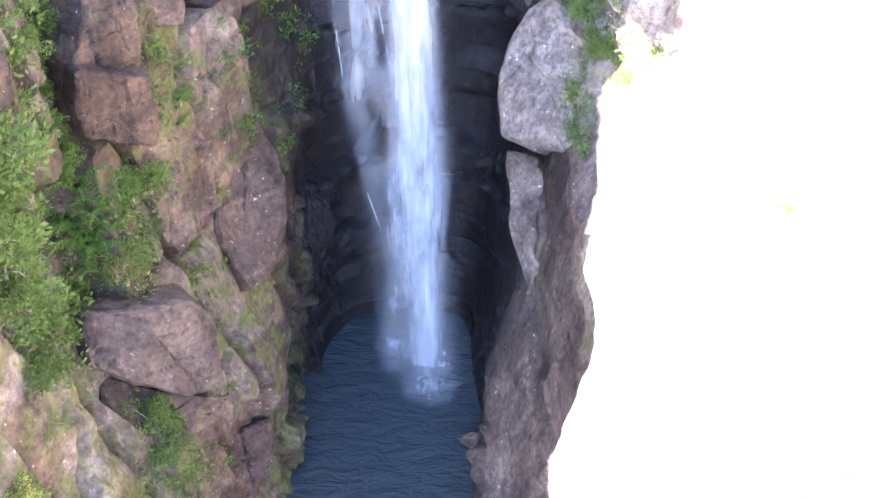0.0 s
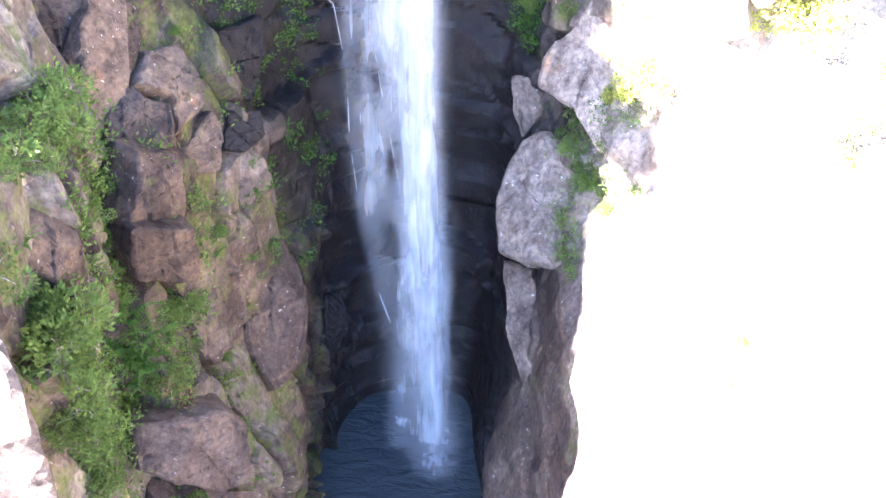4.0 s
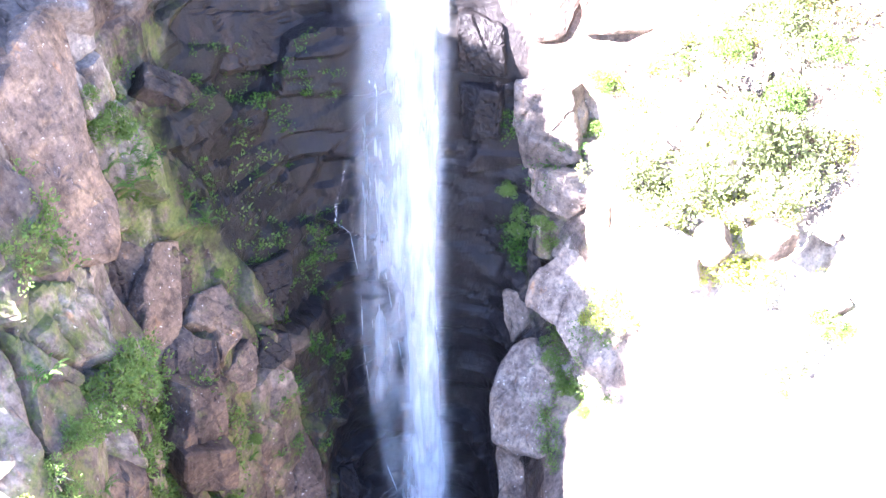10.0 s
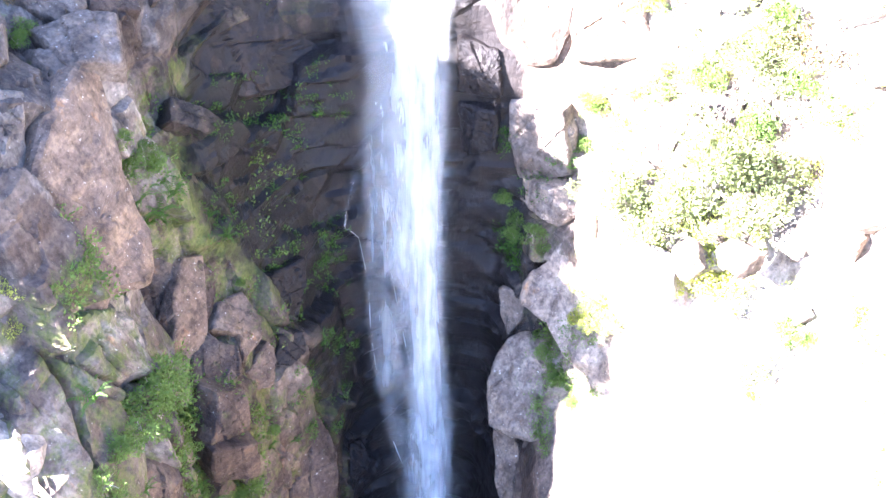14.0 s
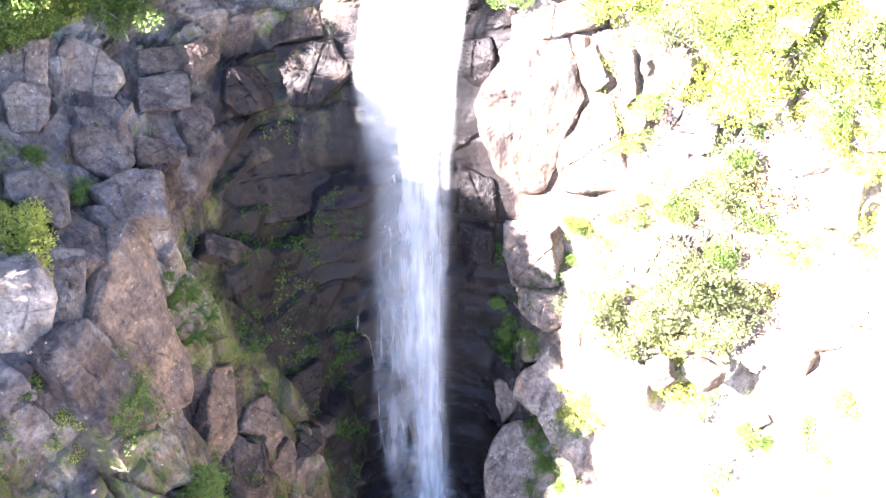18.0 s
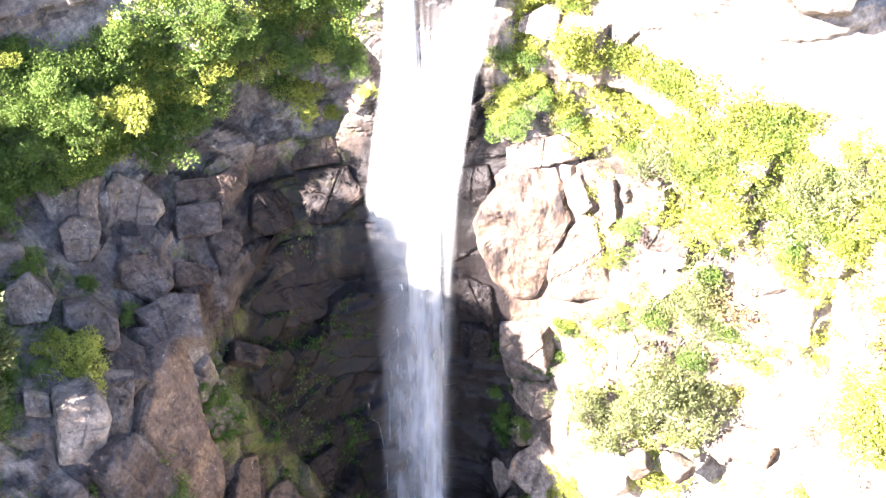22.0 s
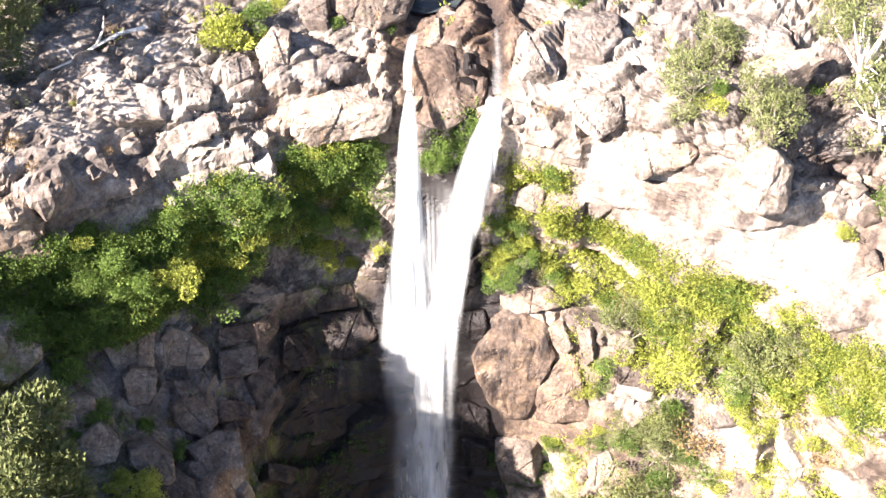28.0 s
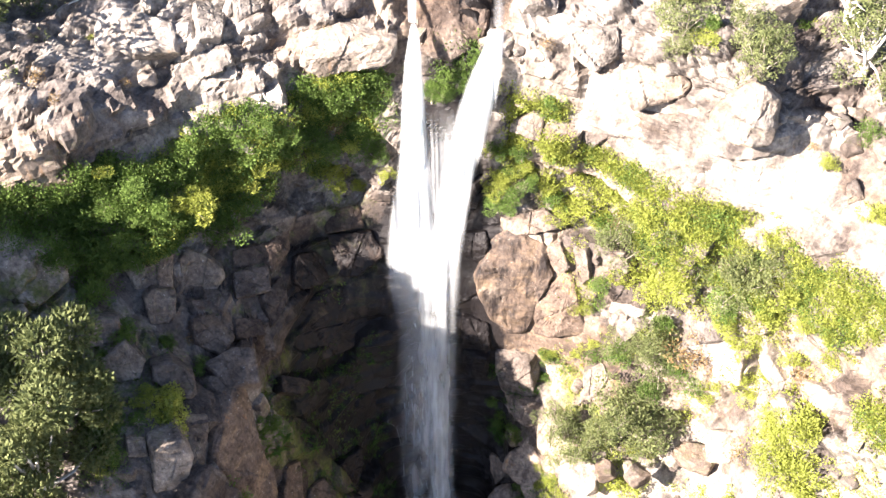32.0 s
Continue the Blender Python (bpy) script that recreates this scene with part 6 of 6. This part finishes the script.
# ---- ground cover on the ledges and in the clefts ----
def cover(name, weight, clumps, leaves, radius, leaf, material, seed, label):
    """Low growth that nobody could count: clumps of leaves where weight (for each place of the rock) allows."""
    rng = np.random.default_rng(seed)
    w = np.clip(weight, 0, None) * np.minimum(du * dv, 1.0)
    pick = rng.choice(len(w), clumps, p=w / w.sum())
    r = radius * rng.uniform(0.5, 1.25, clumps)
    u = rng.normal(0, 1, (clumps, leaves, 3))
    u /= np.linalg.norm(u, axis=2, keepdims=True)
    way = N[pick] * 0.6 + (0, 0, 0.5)
    u += way[:, None, :] * 0.7
    p = PD[pick][:, None, :] + u * (r[:, None] * rng.uniform(0.35, 1.0, (clumps, leaves)))[..., None] * (1, 1, 0.7)
    me = leaves_mesh(name, p.reshape(-1, 3), (u + (0, 0, 0.4)).reshape(-1, 3), leaf, material, rng, 0.5)
    return tagged(new(name, me), label, "ground cover", kind="stuff")


def band(v, lo, hi, soft):
    return np.clip((v - lo) / soft, 0, 1) * np.clip((hi - v) / soft, 0, 1)


X_, Y_, Z_ = PD[:, 0], PD[:, 1], PD[:, 2]
patch = value_noise(PD, 3.0, 71)
patch2 = value_noise(PD, 1.6, 72)
east_ledge = band(X_, 6, 40, 2) * band(Z_, 43.5, 51.5, 1.5) * np.clip((patch - 0.28) * 4, 0, 1)
cover("heath", east_ledge + 0.9 * band(X_, 3.2, 8.5, 1) * band(Z_, 45.5, 54.5, 1) * (patch > 0.36), 3800, 46, 0.55, 0.17, LEAF_YELLOW, 1, "bright yellow-green heath covering the sunlit rock ledge")
cover("scrub", east_ledge * (patch2 > 0.5), 900, 44, 0.7, 0.17, LEAF, 2, "green scrub on the ledge beside the fall")
slope = band(X_, 8, 40, 2) * band(Z_, 27, 44, 2) * np.clip((patch - 0.42) * 5, 0, 1)
cover("scrub", slope, 2000, 44, 0.6, 0.17, LEAF_YELLOW, 3, "patchy yellow-green scrub on the rocky slope")
west_ledge = band(X_, -40, -4.5, 2) * band(Z_, 45.6, 54.5, 1.0) * band(Y_, 42, 60, 1) * np.clip((patch - 0.25) * 4, 0, 1)
cover("scrub", west_ledge, 3000, 46, 0.75, 0.18, LEAF, 4, "dense green scrub hanging on the shaded ledge")
cover("heath", west_ledge * (patch2 > 0.45) * band(X_, -22, -5, 2), 800, 44, 0.55, 0.16, LEAF_YELLOW, 5, "yellow-green heath hanging below the rim")
cover("scrub", band(X_, -1.6, 2.4, 0.4) * band(Z_, 52.5, 57, 0.6), 90, 30, 0.5, 0.2, LEAF, 6, "green scrub on the rock between the two streams")
gorge_west = band(X_, -26, -8, 2) * band(Z_, 3, 40, 3) * np.clip((patch - 0.50) * 5, 0, 1) * np.clip(N[:, 2] + 0.5, 0.1, 1) * (0.25 + np.clip((36 - Y_) / 4, 0, 1))
cover("scrub", gorge_west, 2600, 30, 0.6, 0.2, LEAF, 7, "dull green scrub and ferns on the shaded gorge wall")
west_bench = band(X_, -45, -18, 3) * band(Y_, 10, 44, 4) * band(Z_, 36, 50, 2) * np.clip((patch - 0.40) * 5, 0, 1)
cover("scrub", west_bench, 330, 44, 0.6, 0.16, LEAF, 8, "green scrub between the boulders of the ledge")
tops = TOP * band(Y_, 40, 85, 2) * np.clip((patch - 0.66) * 6, 0, 1)
cover("tufts", tops, 260, 22, 0.4, 0.2, LEAF_YELLOW, 9, "dry yellow-green tufts in clefts of the plateau")
wood = TOP * np.clip((np.abs(X_ + 1) - 25) / 4, 0, 1) * band(Y_, 40, 90, 3)
cover("undergrowth", wood, 900, 26, 0.7, 0.25, LEAF_GREY, 10, "olive undergrowth at the edge of the woodland")


buttress = band(X_, 4.4, 8.6, 0.6) * band(Z_, 15, 27, 1) * band(Y_, 36, 46, 1) * (patch2 > 0.52)
cover("moss", buttress, 260, 40, 0.42, 0.12, LEAF, 11, "green moss and small ferns on the pale buttress")
east_shade = band(X_, 2.6, 7.0, 0.6) * band(Z_, 21, 31, 1) * (patch2 > 0.45)
cover("ferns", east_shade, 160, 34, 0.4, 0.14, FERN, 12, "small green ferns in the joints beside the fall")
back_wall = band(X_, -13, -5, 1) * band(Z_, 12, 36, 2) * band(Y_, 36, 52, 1) * (patch2 > 0.62)
cover("ferns", back_wall, 340, 26, 0.34, 0.13, FERN, 13, "small green ferns scattered over the dark rock wall")


# ---- the sunlit rocks on the near west bank ----
lump(-15.2, 21.2, 25.5, 6.0, 5.2, 8.4, 20, "tall pale sunlit sandstone pinnacle on the near gorge bank", detail=5)
lump(-17.6, 25.4, 31.0, 4.6, 4.2, 6.0, -15, "pale sunlit sandstone boulder on the near gorge bank")

# woodland carried on along the west rim, mostly unseen, added to shade the gorge
for x, y, z, size in ((-42, 32.5, 54.0, 11.8), (-43.5, 30, 53.5, 11.5), (-47.5, 31, 55, 12), (-25.5, 27.5, 43.0, 7.5), (-26.5, 33, 44.5, 8.5), (-27, 23.5, 42.0, 7)):
    grow("w", x, y, z, size)
grow("t", -40.5, 36.5, 54.0, 7.5)
# three unseen trees on the plateau, added to keep sun off the east buttress
grow("t", -35.0, 52.5, 60.0, 13.0)
grow("t", -37.0, 60.0, 60.5, 12.0)
grow("t", -34.0, 67.0, 61.3, 11.0)


# ---- a bleached log on the plateau ----
def log(points, label):
    top = new("fallen_log", stems_mesh("fallen_log", points, PALE_BARK))
    return tagged(top, label, "log")


log([[(-26.4, 56.6, 60.2, 0.06), (-24.9, 57.2, 60.6, 0.16), (-23.6, 58.2, 61.0, 0.20), (-22.2, 59.3, 61.2, 0.22), (-20.8, 60.4, 60.9, 0.25)], [(-23.6, 58.2, 61.0, 0.12), (-23.2, 59.2, 61.6, 0.08), (-23.3, 60.2, 62.0, 0.03)], [(-24.9, 57.2, 60.6, 0.09), (-25.6, 57.9, 61.1, 0.05), (-26.4, 58.2, 61.2, 0.02)]], "bleached grey fallen log lying across the plateau rock")


# ---- loose stones on the ledges, the slope and the plateau ----
STONES = [rock_mesh("stone", 900 + k, 1.0, 0.85, 0.7, BOULDER, 7, 0.06, 3) for k in range(8)]
stone_rng = np.random.default_rng(77)
level_spots = np.where((N[:, 2] > 0.72) & (bench < 0.5) & (under < 0.1) & (PD[:, 2] > 27) & (PD[:, 2] < 57.0) & (np.abs(PD[:, 0]) < 32) & (PD[:, 1] > 26) & (PD[:, 1] < 74))[0]
for spot in stone_rng.choice(level_spots, 90, replace=False):
    size = stone_rng.uniform(0.4, 1.3) ** 1.4
    ob = new("stone", STONES[int(stone_rng.integers(8))])
    ob.matrix_world = pose(*(PD[spot] + (0, 0, size * 0.12)), 0, 0, stone_rng.uniform(0, 360)) @ Matrix.Diagonal((size, size, size, 1))
    tagged(ob, "small weathered sandstone stone lying loose on the rock", "stone", "loose stones")

for forms in KINDS.values():
    for form in forms:
        for ob in (*form.children_recursive, form):
            bpy.data.objects.remove(ob)
